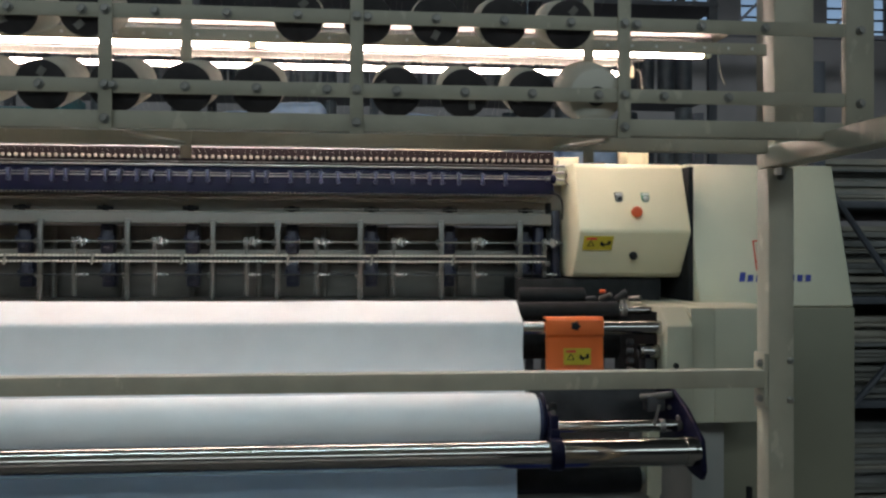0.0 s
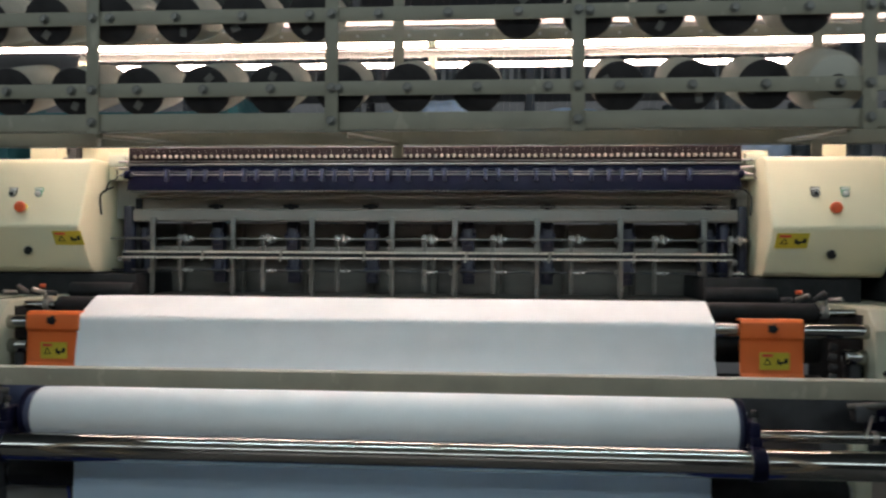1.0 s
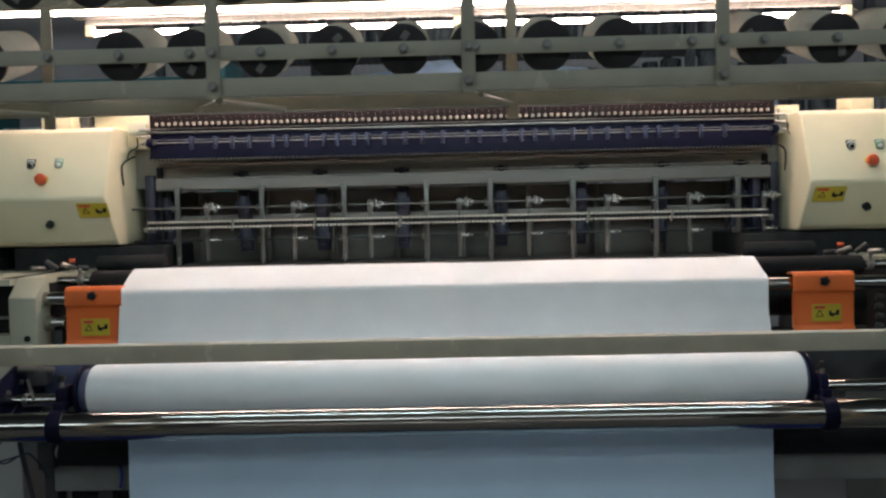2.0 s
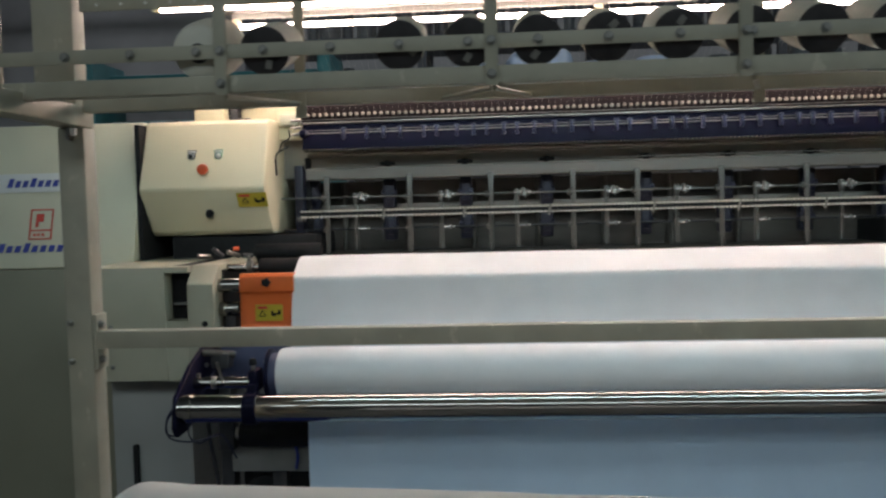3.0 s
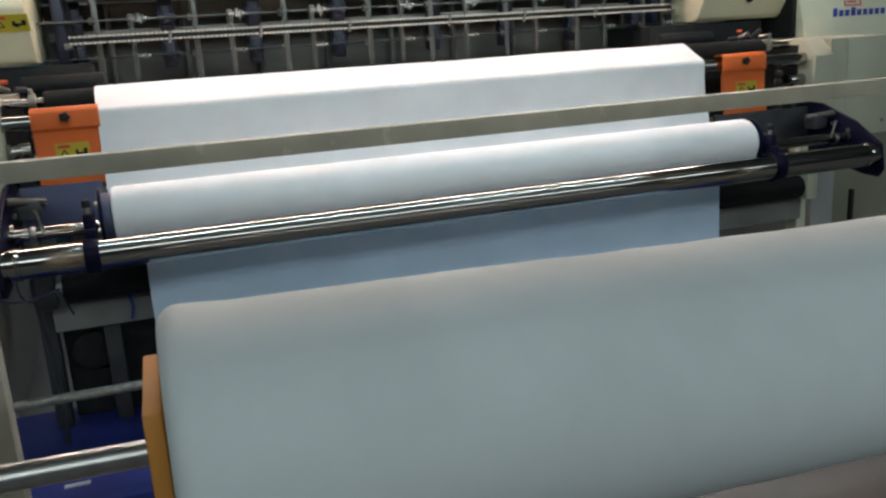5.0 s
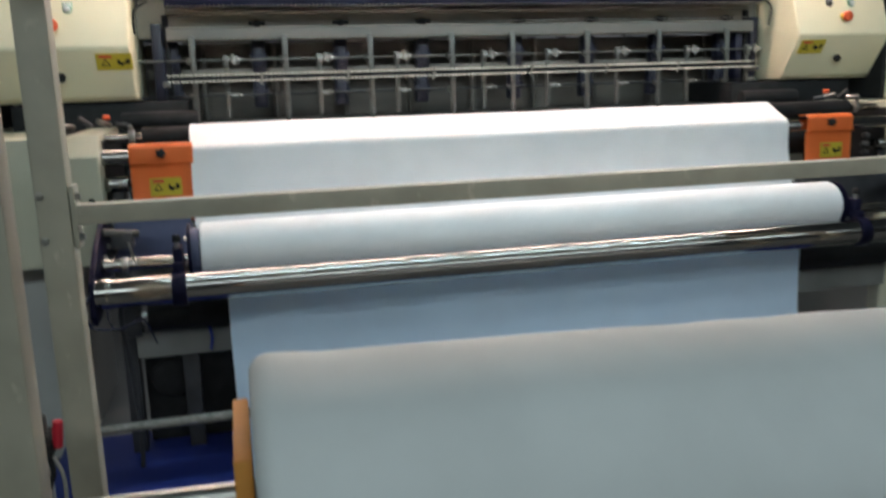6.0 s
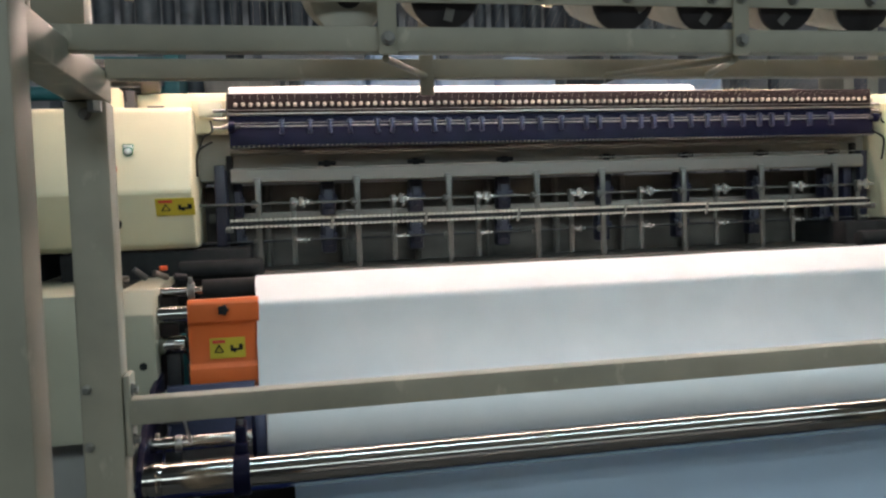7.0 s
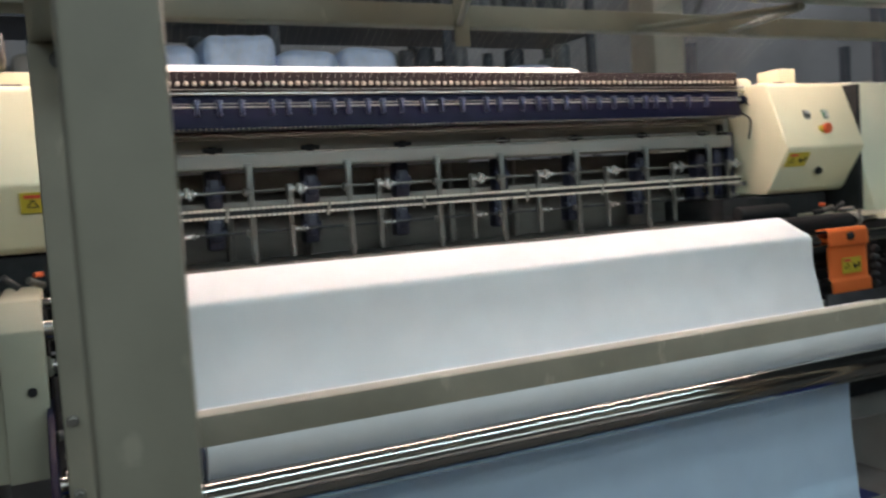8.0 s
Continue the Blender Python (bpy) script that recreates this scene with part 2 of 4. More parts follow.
def bolt_mesh(name, r=0.008, h=0.006, mat=ZINC):
    bm = bmesh.new()
    rod(bm, (0, 0, 0), (0, -h * 0.35, 0), r * 1.35, n=16)
    rod(bm, (0, -h * 0.3, 0), (0, -h, 0), r, n=6, bevel=r * 0.12)
    return mesh_of(name, bm, mat)


BOLT = bolt_mesh("bolt", 0.0072, 0.010)
BOLT_BRIGHT = bolt_mesh("bright_bolt", 0.0055, 0.010, STEEL)
BOLT_SMALL = bolt_mesh("bolt_small", 0.006, 0.008)

# ---- the hall ----
HX0, HX1, HY0, HY1, HZ = -11.0, 12.0, -9.0, 14.0, 7.8
solid("floor", B(HX0, HX1, HY0, HY1, -0.2, 0), CONCRETE, "worn grey concrete hall floor", "floor", kind="structure")
for nm, bx in (("wall_west", (HX0 - 0.25, HX0, HY0 - 0.25, HY1 + 0.25, 0, HZ)), ("wall_east", (HX1, HX1 + 0.25, HY0 - 0.25, HY1 + 0.25, 0, HZ))):
    solid(nm, B(*bx), WALL, "dim grey-blue factory hall wall", "wall", kind="structure")
bm = B(HX0, HX1, HY1, HY1 + 0.25, 0, 6.0)
put(bm, HX0, HX1, HY1, HY1 + 0.25, 7.4, HZ)
for i in range(13):
    x = HX0 + (HX1 - HX0) * i / 12
    put(bm, x - 0.25 if i else x, x + 0.25 if i < 12 else x, HY1 + 0.002, HY1 + 0.248, 5.99, 7.41)
solid("wall_north", bm, WALL, "dim grey-blue factory hall wall with high windows", "wall", kind="structure")
for i in range(12):
    x = HX0 + (HX1 - HX0) * (i + 0.5) / 12
    w = thing("window_%d" % (i + 1), (x, HY1 + 0.12, 6.0), "high factory window with grey steel bars", "window", "high windows", "structure")
    bm = bmesh.new()
    for k in range(4):
        put(bm, x - 0.70 + k * 0.4667 - 0.02, x - 0.70 + k * 0.4667 + 0.02, HY1 + 0.10, HY1 + 0.14, 6.0, 7.4)
    for z in (6.22, 6.46, 6.70, 6.94, 7.18):
        put(bm, x - 0.71, x + 0.71, HY1 + 0.105, HY1 + 0.135, z - 0.02, z + 0.02)
    part("window_frame", bm, TRUSS, w)
SKY_Y = (9.6,)
bm = bmesh.new()
edges = [HY0]
for sy in SKY_Y:
    edges += [sy - 0.4, sy + 0.4]
edges.append(HY1)
for i in range(0, len(edges), 2):
    put(bm, HX0, HX1, edges[i], edges[i + 1], HZ, HZ + 0.15)
for sy in SKY_Y:
    put(bm, HX0, HX0 + 1, sy - 0.4, sy + 0.4, HZ, HZ + 0.15)
    put(bm, HX1 - 1, HX1, sy - 0.4, sy + 0.4, HZ, HZ + 0.15)
solid("ceiling", bm, ROOF, "dark corrugated hall roof with skylight strips", "ceiling", kind="structure")
for sy in SKY_Y:
    ld = bpy.data.lights.new("skylight", "AREA")
    ld.shape, ld.size, ld.size_y = "RECTANGLE", HX1 - HX0 - 2.04, 0.78
    ld.energy, ld.color = SKYLIGHT_POWER, (0.92, 0.95, 1.0)
    lo = new("skylight", ld)
    lo.matrix_basis = pose((HX0 + HX1) / 2, sy, HZ + 0.12)
for ty in (-6.0, -1.0, 4.0, 8.5, 12.0):
    bm = bmesh.new()
    for z in (5.5, 6.45):
        put(bm, HX0, HX1, ty - 0.04, ty + 0.04, z - 0.04, z + 0.04)
    n = 24
    for i in range(n):
        xa, xb = HX0 + (HX1 - HX0) * i / n, HX0 + (HX1 - HX0) * (i + 1) / n
        rod(bm, (xa, ty, 5.5 if i % 2 else 6.45), (xb, ty, 6.45 if i % 2 else 5.5), 0.025, n=6)
    solid("roof_truss", bm, TRUSS, "dark steel lattice roof truss", "truss", "roof trusses", "structure")
# added unseen ribbon window high in the wall facing the machine, for front light
WZ0, WZ1 = 4.7, 6.3
bm = B(HX0, HX1, HY0 - 0.25, HY0, 0, WZ0)
put(bm, HX0, HX1, HY0 - 0.25, HY0, WZ1, HZ)
put(bm, HX0, -9.0, HY0 - 0.248, HY0 - 0.002, WZ0 - 0.01, WZ1 + 0.01)
put(bm, 9.0, HX1, HY0 - 0.248, HY0 - 0.002, WZ0 - 0.01, WZ1 + 0.01)
solid("wall_south", bm, WALL, "dim grey-blue factory hall wall with an added ribbon window", "wall", kind="structure")
w = thing("window_13", (0, HY0 - 0.12, WZ0), "long unseen ribbon window with grey steel bars, added for front light", "window", kind="structure")
bm = bmesh.new()
for k in range(16):
    put(bm, -9.0 + 1.2 * k - 0.02, -9.0 + 1.2 * k + 0.02, HY0 - 0.14, HY0 - 0.10, WZ0, WZ1)
put(bm, -9.0, 9.0, HY0 - 0.135, HY0 - 0.105, 5.48, 5.52)
part("window_frame", bm, TRUSS, w)
ld = bpy.data.lights.new("window_daylight", "AREA")
ld.shape, ld.size, ld.size_y = "RECTANGLE", 17.9, 1.56
ld.energy, ld.color = FILL_WINDOW_POWER, (0.80, 0.95, 0.97)
lo = new("window_daylight", ld)
lo.matrix_basis = pose(0, HY0 - 0.08, 5.5, 80)

# ---- side cabinets ----


def side_cabinet(s, x_in, x_out, x_nose, x_block_out):
    """Tall machine end: a head with a leaning front on a body, and a deep block towards the rollers. s: +1 right end, -1 left end."""
    t = thing("side_cabinet", (s * 2.2, 0.6, 0), "grey-cream painted steel end cabinet of a quilting machine", "machine cabinet", "machine end cabinets")
    zb = 1.153
    bm = bmesh.new()
    extrude_x(bm, [(0.333, 1.132), (0.50, 1.742), (1.1, 1.742), (1.1, 1.132)], *sorted((x_in, x_out)), bevel=0.008)
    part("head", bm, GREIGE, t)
    part("body", B(*sorted((x_in + s * 0.012, x_out)), 0.325, 1.1, 0.0, 1.129, bevel=0.008), GREIGE_DARK_SHADE, t)
    part("block", B(*sorted((x_nose + s * 0.19, x_block_out)), -0.02, 0.60, 0.725, zb - 0.003, bevel=0.006), GREIGE_SHADE, t)
    a, b = sorted((x_nose + s * 0.101, x_nose + s * 0.189))
    # left slot wall is black to paint the shade inside the slot
    part("slot_wall", B(a, b, 0.05, 0.6, 0.725, zb - 0.005), BLACK if s < 0 else GREIGE_SHADE, t)
    if s > 0:
        part("slot_cover", B(a, b, -0.019, 0.05, 0.726, zb - 0.004), GREIGE_SHADE, t)
    else:
        part("slot_sill", B(a, b, -0.019, 0.05, 0.726, 0.95), GREIGE_SHADE, t)
        part("slot_lintel", B(a, b, -0.019, 0.05, 1.128, zb - 0.004), GREIGE_SHADE, t)
        part("latch", B(a + 0.015, b - 0.015, 0.02, 0.045, 1.005, 1.013), STEEL, t, "small bright steel latch")
    bm = bmesh.new()
    extrude_x(bm, [(-0.04, 0.725), (-0.04, 1.085), (0.03, zb), (0.6, zb), (0.6, 0.725)], *sorted((x_nose, x_nose + s * 0.10)), bevel=0.005)
    part("nose", bm, GREIGE_SHADE, t)
    part("plug", R((x_nose + s * 0.035, -0.038, 0.94), (x_nose + s * 0.035, -0.045, 0.94), 0.011, n=16), BLACK, t, "small black round plug")
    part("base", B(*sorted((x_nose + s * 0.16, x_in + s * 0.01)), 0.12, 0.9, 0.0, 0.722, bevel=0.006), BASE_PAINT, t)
    part("kick_plate", B(*sorted((x_nose + s * 0.375, x_nose + s * 0.395)), 0.10, 0.119, 0.1, 0.45, bevel=0.003), BLACK, t)
    repeat("bolt", BOLT_SMALL, [(x_nose + s * 0.40, -0.021, 0.93), (x_nose + s * 0.40, -0.021, 0.78)], t)
    # black strip set between head and housing, paints the gap's shade
    part("gap_shade_strip", B(*sorted((x_in - s * 0.022, x_in - s * 0.002)), 0.40, 0.9, 1.153, 1.72), BLACK, t)
    return t


LEAN = math.atan2(0.167, 0.61)


def on_front(ob):
    """Leans a flat mark back onto the sloped front of the head."""
    for v in ob.data.vertices:
        v.co.y += 0.333 + (v.co.z - 1.132) * 0.167 / 0.61
    return ob


def bars(name, x0, z0, w, h, n, y, mat, t):
    """A line of unreadable print as plain bars."""
    bm = bmesh.new()
    cw = w / n
    for i in range(n):
        hh = h * (1.0 if i in (0, 3) else 0.74)
        put(bm, x0 + i * cw, x0 + i * cw + cw * 0.66, y - 0.002, y, z0, z0 + hh)
    for v in bm.verts:
        v.co.x += 0.25 * (v.co.z - z0)
    return part(name, bm, mat, t)


def emblem(x, z, y, t):
    """Red outlined square mark with a plain upright shape in it."""
    bm = bmesh.new()
    w, h, k = 0.10, 0.128, 0.006
    for a in ((x, x + w, z, z + k), (x, x + w, z + h - k, z + h), (x, x + k, z, z + h), (x + w - k, x + w, z, z + h), (x, x + w, z + 0.036, z + 0.036 + k)):
        put(bm, a[0], a[1], y - 0.002, y, a[2], a[3])
    on_front(part("emblem_frame", bm, RED_PRINT, t, "red outlined emblem"))
    bm = bmesh.new()
    put(bm, x + 0.026, x + 0.038, y - 0.002, y, z + 0.052, z + 0.108)
    put(bm, x + 0.038, x + 0.06, y - 0.002, y, z + 0.074, z + 0.108)
    for i in range(3):
        put(bm, x + 0.02 + i * 0.018, x + 0.031 + i * 0.018, y - 0.002, y, z + 0.014, z + 0.026)
    on_front(part("emblem_shape", bm, RED_PRINT, t))


cab_l = side_cabinet(-1, -1.955, -2.62, -1.487, -2.0)
cab_r = side_cabinet(1, 1.905, 2.575, 1.625, 2.085)
on_front(part("sign_plate", B(-2.60, -2.165, -0.006, 0.0, 1.452, 1.532, bevel=0.002), WHITE_PAPER, cab_l, "white sign plate"))
on_front(bars("sign_print", -2.53, 1.474, 0.30, 0.038, 9, -0.006, BLUE_PRINT, cab_l))
emblem(-2.415, 1.252, -0.001, cab_l)
on_front(bars("name_print", -2.545, 1.200, 0.33, 0.038, 9, -0.001, BLUE_PRINT, cab_l))
emblem(2.165, 1.282, -0.001, cab_r)
on_front(bars("name_print", 2.085, 1.236, 0.325, 0.038, 9, -0.001, BLUE_PRINT, cab_r))

# ---- control housings ----
HPROF = [(0.492, 1.738), (0.468, 1.722), (0.366, 1.450), (0.366, 1.440), (0.480, 1.268), (0.505, 1.250), (1.0, 1.250), (1.0, 1.738)]


def label_plate(x0, x1, z0, z1, y, tilt, t, nm="warning_label"):
    """Yellow warning sticker with red and black marks on a tilted face."""
    m = Matrix.Translation((0, y, (z0 + z1) / 2)) @ Matrix.Rotation(tilt, 4, "X") @ Matrix.Translation((0, -y, -(z0 + z1) / 2))
    w, h = x1 - x0, z1 - z0

    def flat(a, b, c, d, th):
        bm = B(x0 + w * a, x0 + w * b, y - th, y, z0 + h * c, z0 + h * d)
        bmesh.ops.transform(bm, matrix=m, verts=bm.verts)
        return bm
    lab = part(nm, flat(0, 1, 0, 1, 0.0025), YELLOW, t, "yellow warning sticker")
    part("red_heading", flat(0.08, 0.44, 0.74, 0.9, 0.0034), RED_PRINT, lab)
    bm = flat(0.58, 0.66, 0.32, 0.62, 0.0034)
    for q in ((0.62, 0.92, 0.36, 0.48), (0.82, 0.93, 0.42, 0.66), (0.66, 0.74, 0.26, 0.38)):
        b2 = flat(*q, 0.0034)
        me = bpy.data.meshes.new("tmp")
        b2.to_mesh(me)
        b2.free()
        bm.from_mesh(me)
        bpy.data.meshes.remove(me)
    part("hand_symbol", bm, BLACK, lab)
    bm = bmesh.new()
    cx, cz, r = x0 + w * 0.26, z0 + h * 0.42, h * 0.24
    for i in range(3):
        a, b = math.radians(90 + 120 * i), math.radians(210 + 120 * i)
        rod(bm, (cx + r * math.cos(a), y - 0.003, cz + r * math.sin(a)), (cx + r * math.cos(b), y - 0.003, cz + r * math.sin(b)), h * 0.028, n=4)
    bmesh.ops.transform(bm, matrix=m, verts=bm.verts)
    part("triangle_symbol", bm, BLACK, lab)
    return lab


def upper_y(z):
    return 0.366 + (z - 1.450) / (1.722 - 1.450) * 0.102


def control_housing(s, x0, x1, xc, lab0):
    t = thing("control_housing", ((x0 + x1) / 2, 0.7, 1.252), "cream painted control housing with buttons and red emergency stop", "machine housing", "control housings")
    bm = bmesh.new()
    extrude_x(bm, HPROF, x0 - (0.018 if s > 0 else 0), x1 + (0.018 if s < 0 else 0), bevel=0.009)
    part("shell", bm, CREAM, t)
    for nm, dx, mat in (("black_button", -0.062, BLACK), ("green_button", 0.052, CERAMIC)):
        z = 1.583
        y = upper_y(z)
        b = part(nm, R((xc + dx, y + 0.01, z), (xc + dx, y - 0.014, z), 0.0085, n=20, bevel=0.002), mat, t)
        part("bezel", R((xc + dx, y + 0.01, z), (xc + dx, y - 0.009, z), 0.0132, n=20, bevel=0.002), STEEL, b, "bright ring")
        part("collar", R((xc + dx, y + 0.01, z), (xc + dx, y - 0.006, z), 0.0165, n=20, bevel=0.002), GREEN if dx > 0 else BLACK, b)
        part("name_tag", B(xc + dx - 0.015, xc + dx + 0.015, y + 0.0005, y + 0.012, z + 0.004, z + 0.024, bevel=0.002), CERAMIC, b, "small pale name tag")
        part("tag_border", B(xc + dx - 0.017, xc + dx + 0.017, y + 0.0015, y + 0.013, z - 0.010, z + 0.026, bevel=0.002), GREEN if dx > 0 else BLACK, b)
    z = 1.525
    y = upper_y(z)
    e = part("emergency_stop", R((xc, y - 0.022, z), (xc, y - 0.04, z), 0.024, 0.022, n=24, bevel=0.005), RED, t, "red mushroom emergency stop")
    part("stem", R((xc, y + 0.01, z), (xc, y - 0.024, z), 0.016, n=16), YELLOW, e)
    part("lock_knob", R((xc + 0.003, 0.450, 1.361), (xc + 0.003, 0.412, 1.336), 0.016, n=18, bevel=0.003), BLACK, t)
    label_plate(lab0, lab0 + 0.125, 1.362, 1.430, 0.3938, math.radians(33.5), t)
    for hx in (x0 + 0.10, x1 - 0.10):
        part("hinge", B(hx - 0.028, hx + 0.028, 0.50, 0.54, 1.734, 1.744, bevel=0.003), DARK_STEEL, t)
    return t


control_housing(-1, -1.930, -1.418, -1.655, -1.522)
control_housing(1, 1.424, 1.882, 1.648, 1.428)

# dark machinery seen beneath and beside the housings
for s, x0, x1 in ((-1, -1.86, -1.22), (1, 1.18, 1.808)):
    t = thing("drive_bracket", ((x0 + x1) / 2, 0.5, 1.1), "black oily drive bracket below the control housing", "machine part", "drive brackets")
    part("bracket", B(x0, x1, 0.52, 0.95, 0.95, 1.245, bevel=0.01), BLACK, t)
    xi = -1.32 if s < 0 else 1.30
    part("bearing_block", B(xi - 0.02, xi + 0.02, 0.66, 0.74, 1.22, 1.53, bevel=0.012), DARK_NAVY, t)
    part("arm", R((xi - 0.14, 0.42, 1.178), (xi + 0.14, 0.42, 1.178), 0.032, n=20, bevel=0.008), BLACK, t)
    for i in range(4):
        xx = xi + s * (0.1 + 0.06 * i)
        part("fitting", R((xx, 0.24 + 0.02 * (i % 2), 1.17), (xx + s * 0.035, 0.22, 1.175 + 0.014 * (i % 3)), 0.010, n=10, bevel=0.002), NUT if i % 2 else DARK_STEEL, t)
    part("red_fitting", R((xi + s * 0.16, 0.26, 1.20), (xi + s * 0.18, 0.25, 1.20), 0.008, n=10), RED, t)
    pipe("cable", [(xi + s * 0.02, 0.55, 1.62), (xi + s * 0.04, 0.54, 1.61), (xi + s * 0.07, 0.53, 1.58), (xi + s * 0.075, 0.55, 1.50)], 0.004, BLACK, t)

# ---- thread tension unit ----
NX0, NX1 = -1.285, 1.345
TY = -0.01
tu = thing("tension_unit", (0.03, 0.62, 1.6), "navy thread tension bar with rows of white eyelets and clips", "machine part")
part("eyelet_strip", B(NX0, NX1, 0.585, 0.70, 1.726, 1.795, bevel=0.002), MAROON, tu)
bm = bmesh.new()
extrude_x(bm, [(0.575, 1.714), (0.554, 1.605), (0.60, 1.599), (0.70, 1.714)], NX0 + 0.006, NX1 - 0.006, bevel=0.003)
part("navy_panel", bm, NAVY, tu)
part("guide_strip", B(NX0, NX1, 0.566, 0.60, 1.716, 1.7235, bevel=0.0015), NUT, tu)
part("thread_rail", R((NX0, 0.570, 1.733), (NX1, 0.570, 1.733), 0.002, n=8), NUT, tu)
bm = bmesh.new()
bmesh.ops.create_uvsphere(bm, u_segments=10, v_segments=6, radius=0.0080)
eye = mesh_of("eyelet", bm, EYELET, 60)
n = 98
repeat("eyelet", eye, [(NX0 + 0.03 + i * (NX1 - NX0 - 0.06) / (n - 1), 0.583, 1.754 + 0.0012 * (i % 2)) for i in range(n)], tu)
bm = bmesh.new()
n = 150
for i in range(n):
    x = NX0 + 0.02 + i * (NX1 - NX0 - 0.04) / (n - 1)
    put(bm, x - 0.002, x + 0.002, 0.549, 0.556, 1.600, 1.605)
    put(bm, x - 0.002, x + 0.002, 0.561, 0.566, 1.714, 1.719)
tagged(part("thread_teeth", bm, EYELET, tu), kind="stuff")
part("tension_rod", R((NX0 + 0.02, 0.542, 1.672), (NX1 - 0.02, 0.542, 1.672), 0.0026, n=10), ZINC, tu)
part("tension_rod", R((NX0 + 0.02, 0.545, 1.684), (NX1 - 0.02, 0.545, 1.683), 0.0016, n=8), ZINC, tu)
bm = bmesh.new()
put(bm, -0.0065, 0.0065, -0.012, 0.012, -0.028, 0.024, bevel=0.003)
put(bm, -0.011, 0.011, -0.010, 0.010, 0.012, 0.022, bevel=0.003)
put(bm, -0.009, 0.009, -0.009, 0.010, -0.026, -0.018, bevel=0.003)
clip = mesh_of("tension_clip", bm, CLIP)
xs, x = [], NX0 + 0.19
rnd = random.Random(5)
while x < NX1 - 0.15:
    xs.append(x)
    x += rnd.choice((0.055, 0.072, 0.072, 0.085, 0.10))
repeat("tension_clip", clip, [(x, 0.541, 1.672) for x in xs], tu)
for x in (NX0 + 0.015, NX1 - 0.015):
    part("end_bush", R((x - 0.012, 0.542, 1.672), (x + 0.012, 0.542, 1.672), 0.019, n=18, bevel=0.003), NAVY, tu)
    part("rod_nut", R((x - 0.03, 0.542, 1.672), (x + 0.026, 0.542, 1.672), 0.0065, n=6), NUT, tu)
for s, x in ((-1, NX0), (1, NX1)):
    part("carrier", B(*sorted((x + s * 0.004, x + s * 0.125)), 0.64, 0.74, 1.66, 1.78, bevel=0.004), CREAM, tu)
    part("carrier_plate", B(*sorted((x + s * 0.02, x + s * 0.10)), 0.60, 0.637, 1.715, 1.765, bevel=0.004), GREIGE, tu)
    for k in range(3):
        part("stud", R((x + s * 0.004, 0.60, 1.735 - 0.03 * k), (x + s * 0.05, 0.60, 1.735 - 0.03 * k), 0.0055, n=10), NUT, tu)
    pipe("lead", [(x + s * 0.06, 0.6, 1.70), (x + s * 0.055, 0.585, 1.66), (x + s * 0.085, 0.575, 1.64), (x + s * 0.10, 0.58, 1.60)], 0.0035, BLACK, tu)

tu.matrix_basis = Matrix.Translation((0.03, 0.62 + TY, 1.6))

# ---- needle and presser assembly ----
na = thing("needle_assembly", (0.03, 0.7, 1.15), "oily grey needle beam with presser combs and shafts", "machine part")
part("upper_beam", B(-1.40, 1.42, 0.70, 1.0, 1.487, 1.70, bevel=0.006), GREYBEAM, na)
bm = bmesh.new()
extrude_x(bm, [(0.668, 1.590), (0.670, 1.584), (0.676, 1.581), (0.699, 1.581), (0.699, 1.598), (0.672, 1.598)], -1.285, 1.345, bevel=0.002)
part("drip_lip", bm, LIP, na, "pale grey lip under the tension bar")
bm = bmesh.new()
extrude_x(bm, [(0.655, 1.530), (0.628, 1.527), (0.622, 1.520), (0.622, 1.480), (0.63, 1.474), (0.675, 1.474), (0.675, 1.484), (0.66, 1.490)], -1.285, 1.345, bevel=0.003)
part("presser_beam", bm, PRESSER, na, "worn grey presser beam")
part("back_panel", B(-1.40, 1.42, 0.90, 0.94, 1.0, 1.474), BACKPLATE, na)
part("needle_plate", B(-1.30, 1.33, 0.50, 0.98, 1.10, 1.150, bevel=0.003), BACKPLATE, na)
FY = 0.612
A_X = (-1.191, -0.827, -0.474, -0.121, 0.152, 0.504, 0.856, 1.203)
B_X = (-1.065, -0.691, -0.362, 0.020, 0.316, 0.649, 0.999, 1.312)
J_X = (-0.930, -0.586, -0.228, 0.204, 0.552, 0.899)
bm = bmesh.new()
put(bm, -0.0105, 0.0105, -0.004, 0.008, -0.16, 0.165, bevel=0.003)
rod(bm, (0, 0, -0.168), (0, 0, -0.13), 0.0115, 0.0105, n=10, bevel=0.002)
put(bm, -0.011, 0.011, -0.003, 0.018, 0.055, 0.085, bevel=0.004)
put(bm, -0.015, 0.015, 0.004, 0.016, 0.145, 0.175, bevel=0.003)
rod(bm, (-0.024, 0.004, 0.078), (0.0, 0.004, 0.078), 0.014, n=10, bevel=0.003)
rod(bm, (-0.022, 0.012, -0.062), (0.0, 0.008, -0.062), 0.012, n=10, bevel=0.003)
comb_a = mesh_of("presser_comb", bm, COMB)
repeat("presser_comb", comb_a, [(x, FY, 1.318) for x in A_X], na)
bm = bmesh.new()
put(bm, -0.009, 0.009, -0.004, 0.008, -0.145, 0.075, bevel=0.003)
rod(bm, (0, 0.001, -0.152), (0, 0.001, -0.12), 0.009, 0.007, n=10, bevel=0.002)
put(bm, -0.011, 0.011, -0.012, 0.012, 0.050, 0.098, bevel=0.004)
put(bm, -0.009, 0.009, -0.010, 0.010, -0.078, -0.045, bevel=0.003)
comb_b = mesh_of("looper_finger", bm, COMB)
repeat("looper_finger", comb_b, [(x, FY + 0.004, 1.318) for x in B_X], na)
bm = bmesh.new()
